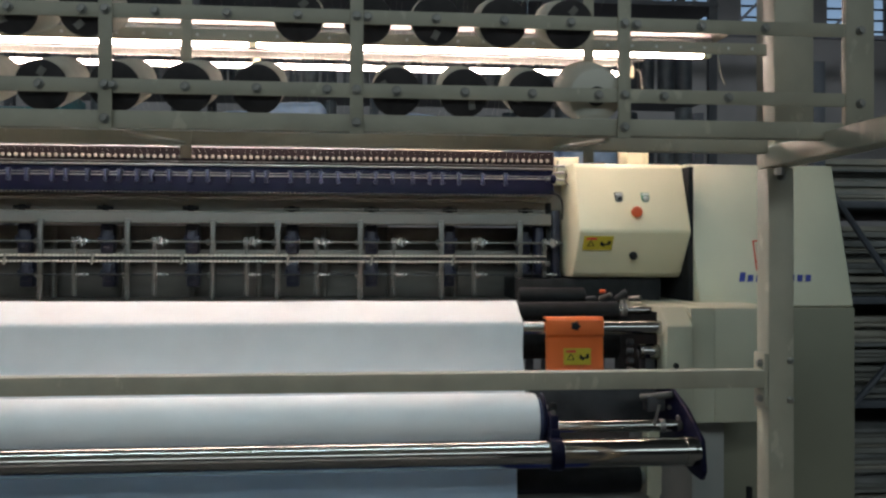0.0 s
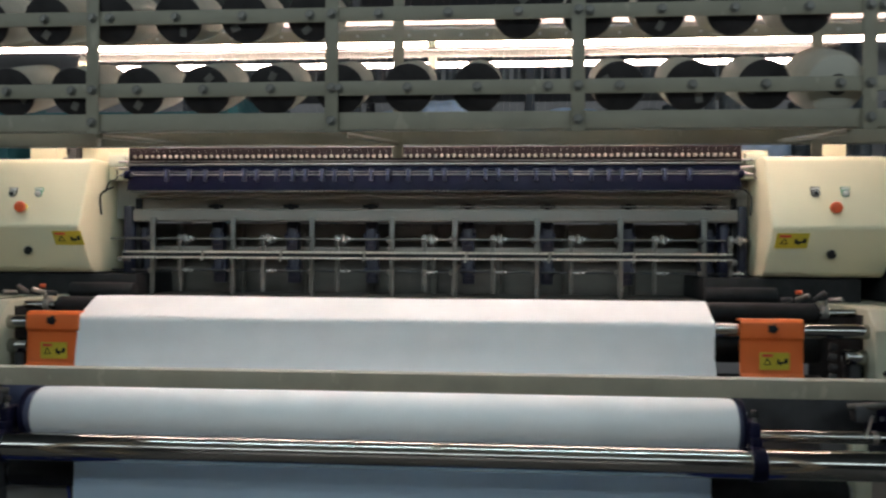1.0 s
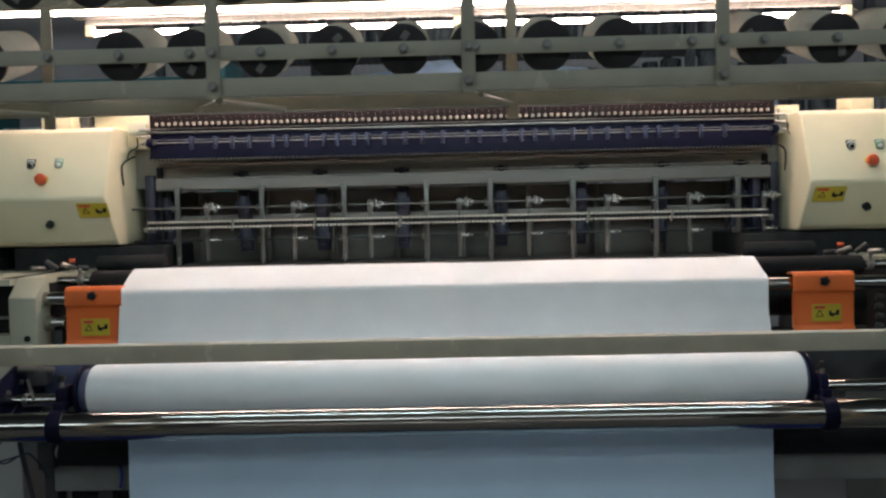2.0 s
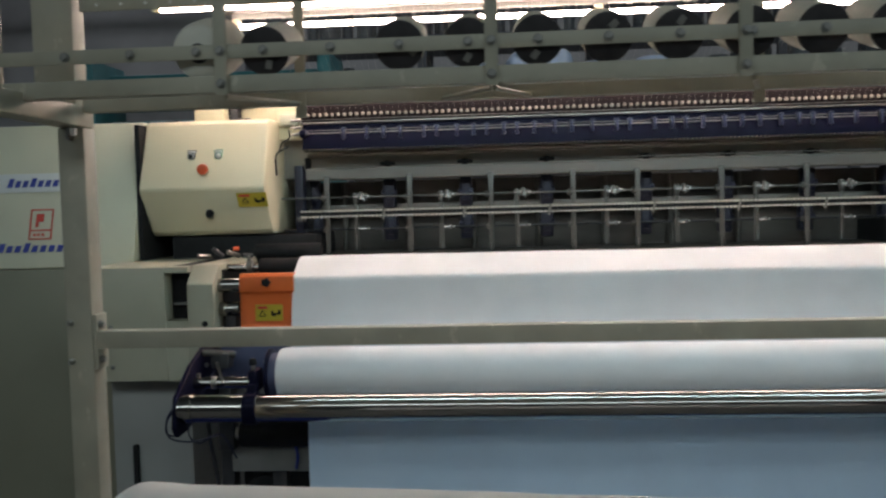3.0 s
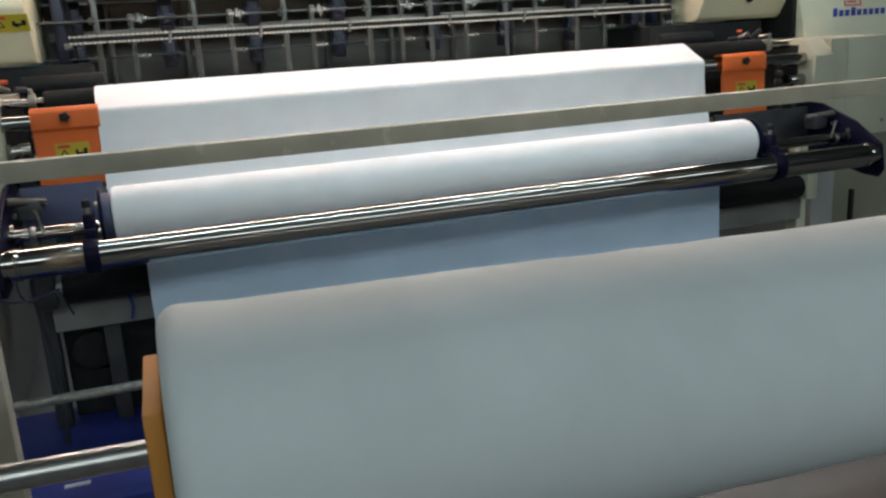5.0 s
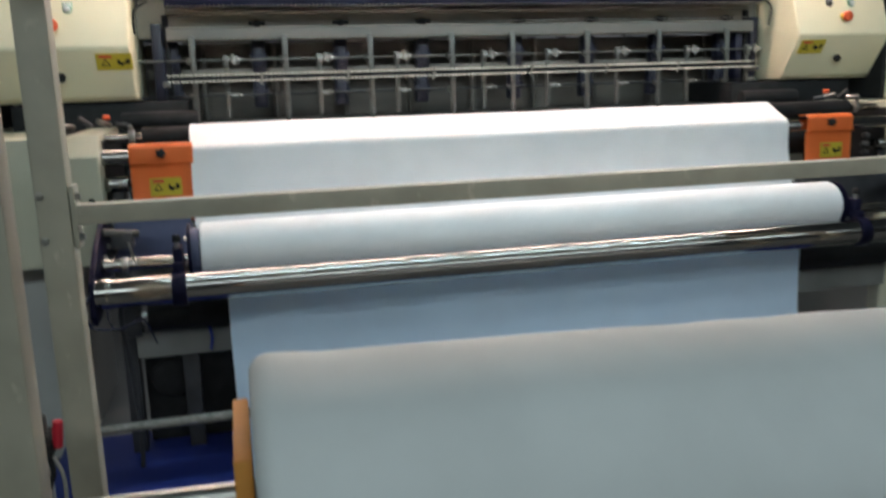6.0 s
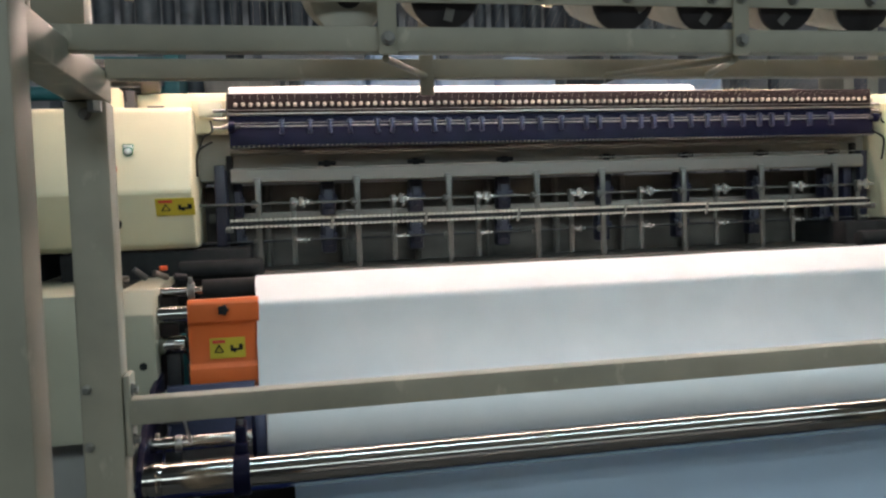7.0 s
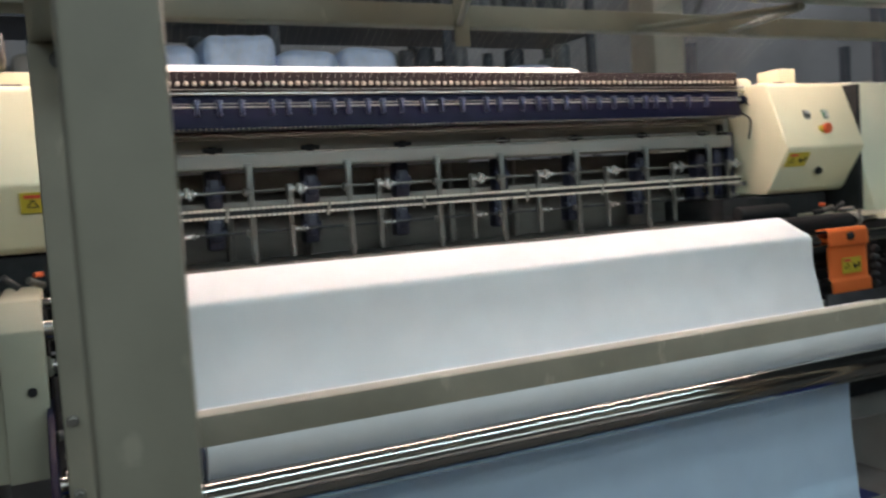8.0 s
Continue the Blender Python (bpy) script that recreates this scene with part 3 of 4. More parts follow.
rod(bm, (-0.034, 0, 0), (0.012, 0, 0), 0.010, n=14, bevel=0.002)
rod(bm, (-0.006, -0.006, -0.010), (-0.002, -0.016, 0.020), 0.009, n=8, bevel=0.002)
rod(bm, (0.010, 0, 0), (0.022, 0, 0), 0.015, n=6, bevel=0.002)
rod(bm, (0.020, 0, 0), (0.040, 0, 0), 0.006, n=8)
put(bm, 0.000, 0.010, -0.014, 0.004, -0.022, -0.006, bevel=0.002)
nut = mesh_of("clamp_nut", bm, NUT_BRIGHT)
repeat("clamp_nut", nut, [(x + 0.030, FY, 1.398) for x in B_X], na)
bm = bmesh.new()
rod(bm, (-0.026, 0, 0), (0.008, 0, 0), 0.0075, n=12, bevel=0.002)
rod(bm, (0.006, 0, 0), (0.016, 0, 0), 0.011, n=6, bevel=0.002)
rod(bm, (0.014, 0, 0), (0.030, 0, 0), 0.0045, n=8)
nut = mesh_of("lower_nut", bm, NUT_BRIGHT)
repeat("lower_nut", nut, [(x + 0.028, FY + 0.008, 1.258) for x in B_X], na)
bm = bmesh.new()
put(bm, -0.028, 0.028, -0.03, 0.03, -0.062, 0.070, bevel=0.010)
put(bm, -0.018, 0.018, -0.04, -0.028, -0.036, 0.040, bevel=0.006)
rod(bm, (-0.034, -0.02, 0.0), (0.034, -0.02, 0.0), 0.018, n=14, bevel=0.003)
blk = mesh_of("bearing_block", bm, BLOCK_NAVY)
BX = (-1.275, *J_X, 1.24)
repeat("bearing_block", blk, [(x, 0.735, 1.408) for x in BX] + [(x, 0.76, 1.262) for x in BX], na)
part("cross_shaft", R((-1.40, 0.645, 1.398), (1.40, 0.645, 1.398), 0.0045, n=12), COMB, na)
part("lower_shaft", R((-1.40, 0.66, 1.257), (1.40, 0.66, 1.257), 0.0045, n=12), DARK_STEEL, na)
part("rear_rail", B(-1.38, 1.40, 0.80, 0.83, 1.33, 1.365, bevel=0.004), PRESSER, na)
for k in range(9):
    part("spring_guide", R((-1.16 + 0.30 * k, 0.86, 1.10), (-1.16 + 0.30 * k, 0.86, 1.47), 0.014, n=12), BACKPLATE, na)
part("sight_wire", R((0.05, 0.655, 1.541), (1.33, 0.655, 1.543), 0.0022, n=6), NUT, na)
bm = bmesh.new()
rod(bm, (0, 0, -0.016), (0, 0, 0.016), 0.013, n=10)
put(bm, -0.034, 0.034, -0.012, 0.0, -0.004, 0.012, bevel=0.003)
hook = mesh_of("dark_catch", bm, BLACK)
repeat("dark_catch", hook, [(x, 0.690, 1.540) for x in BX[1:]], na)
# twin beaded wires across the combs
WY = 0.525
for z, y in ((1.3395, WY), (1.3155, WY - 0.003)):
    bm = bmesh.new()
    rod(bm, (-1.290, y, z), (1.300, y, z), 0.0016, n=6)
    k = int(2.58 / 0.0170)
    for i in range(k):
        x = -1.288 + i * 0.0170
        put(bm, x, x + 0.0080, y - 0.0045, y + 0.003, z - 0.0042, z + 0.0042)
    tagged(part("beaded_wire", bm, WIRE, na, "twisted pale needle wire"), kind="stuff")
# black strip fills the dark gap between the two wires
part("wire_gap_strip", B(-1.290, 1.300, WY, WY + 0.003, 1.3205, 1.3345), BLACK, na)
bm = bmesh.new()
rod(bm, (0.004, 0, 0.018), (-0.004, 0, -0.028), 0.0055, n=8)
wj = mesh_of("wire_joint", bm, LIP)
repeat("wire_joint", wj, [(x, WY - 0.008, 1.328) for x in J_X], na)
for x in (-1.295, 1.305):
    part("wire_anchor", B(x - 0.012, x + 0.012, WY - 0.01, 0.60, 1.296, 1.318, bevel=0.004), COMB, na)
for x0, x1 in ((-1.346, -1.306), (1.356, 1.392)):
    part("bay_end_plate", B(x0, x1, 0.655, 0.695, 1.17, 1.545, bevel=0.006), BLOCK_NAVY, na, "dark navy end plate of the needle bay")
for s, x in ((-1, -1.29), (1, 1.345)):
    part("end_arm", B(x - 0.012, x + 0.012, 0.68, 0.76, 1.17, 1.58, bevel=0.005), BLACK, na)

# white cloth and cream beam behind the needle head
solid("back_beam", B(-1.62, 1.16, 0.80, 0.95, 1.745, 1.828, bevel=0.008), CREAM, "long cream painted beam behind the needle head", "machine beam")
bm = bmesh.new()
sheet(bm, [(0.775, 1.808), (0.785, 1.836), (0.83, 1.852), (0.95, 1.856), (1.3, 1.808), (1.9, 1.5)], -1.285, 0.65, 0.004, 40, 0.004)
solid("back_cloth", bm, FABRIC, "white quilting cloth lying over the back beam", "fabric")
solid("post_box", B(1.70, 1.80, 0.66, 0.80, 1.737, 1.83, bevel=0.005), CREAM, "small cream box on the housing top", "box")
solid("post_box", B(-1.79, -1.66, 0.66, 0.80, 1.737, 1.83, bevel=0.005), CREAM, "small cream box on the housing top", "box")
mo = thing("electric_motor", (-1.70, 0.80, 1.808), "dark grey finned electric motor on the machine top", "motor")
bm = R((-1.80, 0.80, 1.89), (-1.58, 0.80, 1.89), 0.056, n=28)
part("motor_body", bm, MOTOR, mo)
for k in range(16):
    a = k / 16 * math.tau
    part("fin", B(-1.79, -1.60, 0.80 + 0.062 * math.cos(a) - 0.004, 0.80 + 0.062 * math.cos(a) + 0.004, 1.89 + 0.062 * math.sin(a) - 0.004, 1.89 + 0.062 * math.sin(a) + 0.004), MOTOR, mo)
part("fan_cover", R((-1.60, 0.80, 1.89), (-1.535, 0.80, 1.89), 0.068, 0.060, n=28, bevel=0.006), MOTOR, mo)
part("foot", B(-1.78, -1.62, 0.75, 0.85, 1.737, 1.835, bevel=0.004), DARK_STEEL, mo)
part("drip_knob", R((-1.66, 0.755, 1.79), (-1.66, 0.755, 1.835), 0.012, n=10), BLACK, mo)

# ---- feed shafts and black rollers ----
fs = thing("feed_shafts", (0.05, 0.1, 0.95), "chrome feed shafts with black rubber rollers", "machine rollers")
part("front_shaft", R((-1.487, 0.03, 1.074), (1.625, 0.03, 1.074), 0.026, n=32), CHROME, fs)
part("upper_shaft", R((-1.487, 0.13, 1.132), (-1.363, 0.13, 1.132), 0.015, n=20), CHROME, fs)
part("upper_shaft", R((1.498, 0.13, 1.132), (1.625, 0.13, 1.132), 0.015, n=20), CHROME, fs)
for x0, x1 in ((-1.4865, -1.481), (1.619, 1.6245)):
    part("inner_plate", B(x0, x1, 0.06, 0.58, 0.75, 1.13), BLACK, fs)
part("upper_roller", R((-1.365, 0.16, 1.128), (1.50, 0.16, 1.128), 0.037, n=28, bevel=0.004), BLACK, fs)
part("lower_roller", R((-1.40, 0.16, 1.00), (1.50, 0.16, 1.00), 0.055, n=28, bevel=0.004), BLACK, fs)
part("bottom_roller", R((-1.40, 0.12, 0.88), (1.50, 0.12, 0.88), 0.03, n=24, bevel=0.004), DARK_STEEL, fs)
for s, x in ((-1, -1.455), (1, 1.575)):
    part("shaft_end", R((x - 0.03, 0.03, 0.985), (x + 0.045, 0.03, 0.985), 0.028, n=24, bevel=0.003), CHROME, fs)
    part("clamp", B(x - 0.012, x + 0.03, 0.02, 0.09, 0.86, 0.97, bevel=0.008), DARK_STEEL, fs)
    part("collar", R((x - s * 0.068, 0.13, 1.136), (x - s * 0.048, 0.13, 1.136), 0.026, n=20, bevel=0.003), ZINC, fs)
    part("collar_screw", R((x - s * 0.058, 0.12, 1.155), (x - s * 0.058, 0.115, 1.176), 0.007, n=8), ZINC, fs)
    for k in range(5):
        part("chain_link", R((x - s * 0.07, 0.05 + 0.008 * (k % 2), 1.02 - 0.035 * k), (x - s * 0.045, 0.05, 1.015 - 0.035 * k), 0.014, n=12, bevel=0.003), DARK_STEEL, fs)


def guard(x0, x1):
    t = thing("roller_guard", ((x0 + x1) / 2, 0, 0.87), "orange folded sheet guard over the feed shaft", "guard", "orange guards")
    prof = [(0.05, 1.112), (0.035, 1.1175), (0.0, 1.118), (-0.012, 1.105), (-0.014, 1.052), (-0.004, 1.044), (-0.008, 0.93), (-0.022, 0.918), (-0.024, 0.868), (-0.004, 0.852)]
    bm = bmesh.new()
    sheet(bm, prof, x0, x1, 0.005, 8, 0.0)
    bmesh.ops.bevel(bm, geom=[e for e in bm.edges if len(e.link_faces) == 2 and e.calc_face_angle(0) > 0.3], offset=0.002, segments=2, profile=0.5, affect="EDGES")
    part("folded_sheet", bm, ORANGE, t)
    xc = (x0 + x1) / 2
    k = part("knob", R((xc, -0.012, 1.086), (xc, -0.03, 1.086), 0.014, n=8, bevel=0.004), BLACK, t, "black lobed knob")
    for i in range(5):
        a = i * math.tau / 5
        part("lobe", R((xc + 0.012 * math.cos(a), -0.014, 1.086 + 0.012 * math.sin(a)), (xc + 0.012 * math.cos(a), -0.026, 1.086 + 0.012 * math.sin(a)), 0.005, n=8), BLACK, k)
    label_plate(xc - 0.043, xc + 0.058, 0.944, 1.004, -0.0135, 0.0, t)
    part("lower_plate", B(x0 + 0.02, x1 - 0.004, 0.0, 0.06, 0.828, 0.842, bevel=0.002), STEEL, t)
    for hx in (x0 + 0.03, x1 - 0.03):
        part("hook", B(hx - 0.004, hx + 0.004, 0.012, 0.018, 0.840, 0.90), DARK_STEEL, t)
    return t


guard(-1.398, -1.195)
guard(1.184, 1.399)

# ---- white cloth over the table edge ----
bm = bmesh.new()
arc = [(0.020, 1.1072), (0.010, 1.1022), (0.004, 1.0985), (0.0, 1.0945), (-0.0025, 1.089), (-0.0035, 1.080)]
path = [(0.60, 1.10), (0.45, 1.115), (0.30, 1.135), (0.20, 1.152), (0.160, 1.161), (0.146, 1.166), (0.138, 1.164), (0.10, 1.146), (0.06, 1.1265)] + arc + [(-0.006, 1.03), (-0.014, 0.98), (-0.024, 0.93), (-0.04, 0.87), (-0.06, 0.80), (-0.10, 0.74)]
sheet(bm, path, -1.203, 1.100, -0.003, 90, 0.0035, ragged=0.006)
solid("table_cloth", bm, FABRIC, "white nonwoven cloth feeding over the front shaft", "fabric")

# ---- take-up roller, chrome bar and stand ----
wr = thing("cloth_roller", (-0.045, -0.275, 0.8), "white cloth wound round a roller with navy end flanges", "fabric roll")
bm = R((-1.183, -0.275, 0.80), (1.094, -0.275, 0.80), 0.086, n=48, bevel=0.012)
part("wound_cloth", bm, FABRIC, wr)
for s, x in ((-1, -1.186), (1, 1.097)):
    x -= 0.016 if s > 0 else 0.0
    part("core_ring", R((x - s * 0.002, -0.275, 0.80), (x + s * 0.026, -0.275, 0.80), 0.070, n=36, bevel=0.003), NAVY_DULL, wr)
    part("end_flange", R((x + s * 0.024, -0.275, 0.80), (x + s * 0.034, -0.275, 0.80), 0.086, n=40, bevel=0.002), NAVY, wr, "thin navy flange")
    for k in range(4):
        a = 0.6 + k * math.tau / 4
        part("flange_bolt", R((x + s * 0.03, -0.275 + 0.055 * math.cos(a), 0.80 + 0.055 * math.sin(a)), (x + s * 0.044, -0.275 + 0.055 * math.cos(a), 0.80 + 0.055 * math.sin(a)), 0.007, n=6), STEEL, wr)
    part("journal", R((x + s * 0.03, -0.275, 0.772), (x + (0.49 if s > 0 else -0.30), -0.275, 0.772), 0.020, n=20), CHROME, wr)

st = thing("roller_stand", (0.05, -0.35, 0), "navy plate stand carrying a chrome guide bar", "machine stand")
PLATE = [(0.06, 0.90), (-0.12, 0.895), (-0.30, 0.835), (-0.435, 0.755), (-0.452, 0.66), (-0.43, 0.628), (-0.36, 0.63), (-0.20, 0.66), (0.06, 0.70)]
for s, x in ((-1, -1.487), (1, 1.600)):
    bm = bmesh.new()
    extrude_x(bm, PLATE, x - 0.008, x + 0.008, bevel=0.003)
    pl = part("side_plate", bm, NAVY, st)
    xi = x - s * 0.01
    part("bearing", R((xi, -0.275, 0.772), (xi - s * 0.06, -0.275, 0.772), 0.019, n=20, bevel=0.004), MOTOR, pl)
    part("bearing_boss", R((xi - s * 0.058, -0.275, 0.772), (xi - s * 0.078, -0.275, 0.772), 0.022, n=20, bevel=0.004), NUT, pl)
    part("hand_lever", R((xi - s * 0.10, -0.29, 0.775), (xi - s * 0.085, -0.30, 0.845), 0.005, n=8), STEEL, pl)
    part("air_cylinder", R((xi, -0.20, 0.862), (xi - s * 0.10, -0.15, 0.845), 0.013, n=16, bevel=0.003), MOTOR, pl)
    part("valve_block", B(*sorted((xi - s * 0.02, xi - s * 0.085)), -0.185, -0.125, 0.80, 0.855, bevel=0.006), DARK_STEEL, pl)
    part("bar_cap", R((xi - s * 0.006, -0.40, 0.714), (xi - s * 0.042, -0.40, 0.714), 0.0475, n=32, bevel=0.003), CHROME, pl)
    for k in range(4):
        part("plate_bolt", R((xi - s * 0.012, -0.05 - 0.08 * k, 0.86 - 0.02 * k), (xi - s * 0.022, -0.05 - 0.08 * k, 0.86 - 0.02 * k), 0.008, n=6), STEEL, pl)
    if s > 0:
        continue
    pipe("air_hose", [(x, -0.43, 0.73), (x + s * 0.012, -0.47, 0.70), (x + s * 0.012, -0.475, 0.655), (x, -0.45, 0.625), (x - s * 0.06, -0.43, 0.615), (x - s * 0.14, -0.42, 0.635)], 0.003, HOSE, pl)
    pipe("air_hose", [(x + s * 0.004, -0.40, 0.72), (x + s * 0.02, -0.45, 0.69), (x + s * 0.02, -0.46, 0.65), (x + s * 0.004, -0.44, 0.635)], 0.003, HOSE, pl)
    pipe("air_hose", [(x - s * 0.05, -0.2, 0.80), (x - s * 0.03, -0.40, 0.66), (x - s * 0.06, -0.40, 0.60), (x - s * 0.12, -0.36, 0.62), (x - s * 0.15, -0.30, 0.52)], 0.003, HOSE, pl)
part("chrome_bar", R((-1.480, -0.40, 0.714), (1.594, -0.40, 0.714), 0.045, n=48), CHROME, st, "polished chrome guide bar")
part("rear_panel", B(-1.46, -1.215, -0.06, -0.045, 0.735, 0.88, bevel=0.002), NAVY_DULL, st)
part("rear_panel", B(1.115, 1.58, -0.06, -0.045, 0.735, 0.88, bevel=0.002), DARK_STEEL, st)
for s, x in ((-1, -1.247), (1, 1.130)):
    bm = R((x - 0.021, -0.40, 0.714), (x + 0.021, -0.40, 0.714), 0.053, n=32, bevel=0.003)
    put(bm, x - 0.016, x + 0.016, -0.405, -0.36, 0.755, 0.79, bevel=0.005)
    c = part("bar_clamp", bm, NAVY, st, "navy clamp on the chrome bar")
    part("clamp_screw", R((x, -0.37, 0.825), (x, -0.37, 0.852), 0.007, n=12), STEEL, c)
    part("clamp_knob", R((x, -0.37, 0.848), (x, -0.37, 0.870), 0.013, 0.011, n=12, bevel=0.003), BLACK, c)
    part("clamp_arm", B(x - 0.014, x + 0.014, -0.39, -0.31, 0.76, 0.832, bevel=0.006), NAVY, c)
part("black_roller", R((-1.375, -0.115, 0.555), (1.495, -0.115, 0.555), 0.048, n=28, bevel=0.003), BLACK, st)
for s, x in ((-1, -1.375), (1, 1.495)):
    part("roller_journal", R((x, -0.115, 0.555), (x + s * 0.05, -0.115, 0.555), 0.022, n=16, bevel=0.003), STEEL, st)
    part("bearing_plate", B(*sorted((x + s * 0.02, x + s * 0.075)), -0.15, -0.08, 0.50, 0.64, bevel=0.006), DARK_STEEL if s < 0 else GREIGE, st)
    part("leg", B(*sorted((x + s * 0.052, x + s * 0.10)), -0.06, 0.01, 0.0, 0.735, bevel=0.006), GREIGE if s > 0 else DARK_STEEL, st)
part("cross_beam", B(-1.425, 1.545, -0.085, -0.061, 0.405, 0.497, bevel=0.004), GREYSTACK, st, "pale grey cross beam")
# black box fills the dark cavity under the rollers
part("cavity_dark_box", B(-1.42, -1.02, 0.02, 0.26, 0.06, 0.40, bevel=0.01), BLACK, st)
part("drive_disc", R((-1.33, 0.02, 0.30), (-1.33, -0.01, 0.30), 0.07, n=24, bevel=0.01), BLACK, st)
part("lower_post", B(-1.285, -1.232, -0.06, -0.01, 0.0, 0.404, bevel=0.004), DARK_STEEL, st)
part("red_wire", R((-1.40, 0.015, 0.285), (-1.30, 0.0, 0.27), 0.004, n=6), RED_PRINT, st)
pipe("hanging_cable", [(-1.43, -0.30, 0.66), (-1.44, -0.26, 0.58), (-1.432, -0.22, 0.42), (-1.425, -0.2, 0.22), (-1.43, -0.2, 0.07)], 0.008, DARK_STEEL, st)
pipe("hanging_cable", [(-1.185, -0.1, 0.50), (-1.18, -0.1, 0.46), (-1.187, -0.1, 0.42)], 0.005, BLUE_PRINT, st)

bm = bmesh.new()
sheet(bm, [(-0.186, 0.81), (-0.188, 0.74), (-0.189, 0.68), (-0.190, 0.60), (-0.192, 0.50), (-0.198, 0.40), (-0.206, 0.30), (-0.218, 0.20), (-0.235, 0.13), (-0.27, 0.09), (-0.34, 0.072), (-0.5, 0.070)], -1.115, 1.045, 0.003, 80, 0.005, ragged=0.006)
solid("hanging_cloth", bm, PALE_BLUE, "pale blue cloth web hanging behind the chrome bar", "fabric")

bb = solid("floor_board", B(-1.72, 1.40, -0.62, 0.12, 0.0, 0.06, bevel=0.006), BLUE_MAT, "blue painted platform board under the machine", "platform")
kt = thing("hand_tool", (-1.37, -0.45, 0.06), "black and yellow hand tool with white tag on blue board", "tool")
part("grip", B(-1.45, -1.37, -0.44, -0.415, 0.061, 0.085, bevel=0.008), BLACK, kt)
part("strap", B(-1.41, -1.31, -0.42, -0.40, 0.062, 0.075, bevel=0.004), YELLOW, kt)
part("tag", B(-1.42, -1.35, -0.50, -0.48, 0.061, 0.064), WHITE_PAPER, kt)
tb = thing("tie_bar", (0, -0.60, 0), "grey steel tie bar on floor posts", "bar")
part("bar", R((-1.50, -0.60, 0.375), (1.45, -0.60, 0.375), 0.0135, n=16), ZINC, tb)
for x in (-1.52, 1.47):
    part("post", B(x - 0.02, x + 0.02, -0.62, -0.58, 0.0, 0.40, bevel=0.003), GREYSTACK, tb)

# ---- big cloth roll in front ----
fr = thing("front_cloth_roll", (0.06, -1.69, 0), "large soft white cloth roll on a steel core", "fabric roll")
bm = bmesh.new()
X0, X1, RR = -1.060, 1.14, 0.222
prof = [(X0, 0.05), (X0 + 0.004, 0.16), (X0 - 0.006, RR - 0.05)]
prof += [(X0 - 0.006 + 0.034 * (1 - math.cos(a)), RR + 0.001 - 0.034 * (1 - math.sin(a))) for a in [math.radians(15 * k) for k in range(1, 7)]]
prof += [(X0 + 0.06, RR), (X0 + 0.10, RR - 0.003)]
prof += [(X0 + 0.10 + (X1 - X0 - 0.2) * i / 40, RR - 0.003 + 0.0035 * noise.noise((i * 0.35, 2, 1))) for i in range(1, 40)]
prof += [(X1 - 0.10, RR - 0.003), (X1 - 0.03, RR), (X1 - 0.006, RR - 0.01), (X1, RR - 0.03), (X1, 0.05)]
N = 64
rings = [[bm.verts.new((x, -1.725 - 0.022 * (x + 1.06) + r * math.cos(k * math.tau / N), 0.685 - 0.020 * (x + 1.06) + (r + (0.003 * noise.noise((x * 3, math.cos(k * math.tau / N) * 2, math.sin(k * math.tau / N) * 2)) if r > 0.1 else 0)) * math.sin(k * math.tau / N))) for k in range(N)] for x, r in prof]
for a, b in zip(rings, rings[1:]):
    for k in range(N):
        bm.faces.new((a[k], a[(k + 1) % N], b[(k + 1) % N], b[k]))
bm.faces.new(rings[0]), bm.faces.new(list(reversed(rings[-1])))
bmesh.ops.recalc_face_normals(bm, faces=bm.faces)
part("wound_cloth", bm, WADDING, fr)
part("core_pipe", R((-1.55, -1.714, 0.702), (1.60, -1.783, 0.670), 0.02, n=20), STEEL, fr)
part("end_board", B(-1.094, -1.069, -1.845, -1.605, 0.56, 0.806, bevel=0.004), ORANGE_DISC, fr, "orange-tan square board at the roll end")
for s, x in ((-1, -1.47), (1, 1.565)):
    part("roll_bracket", B(x - 0.03, x + 0.03, -1.76, -1.626, 0.60, 0.676, bevel=0.006), DARK_STEEL, fr)
    part("roll_leg", B(x - 0.03, x + 0.03, -1.70, -1.626, 0.0, 0.605, bevel=0.005), FRAME_PAINT, fr)

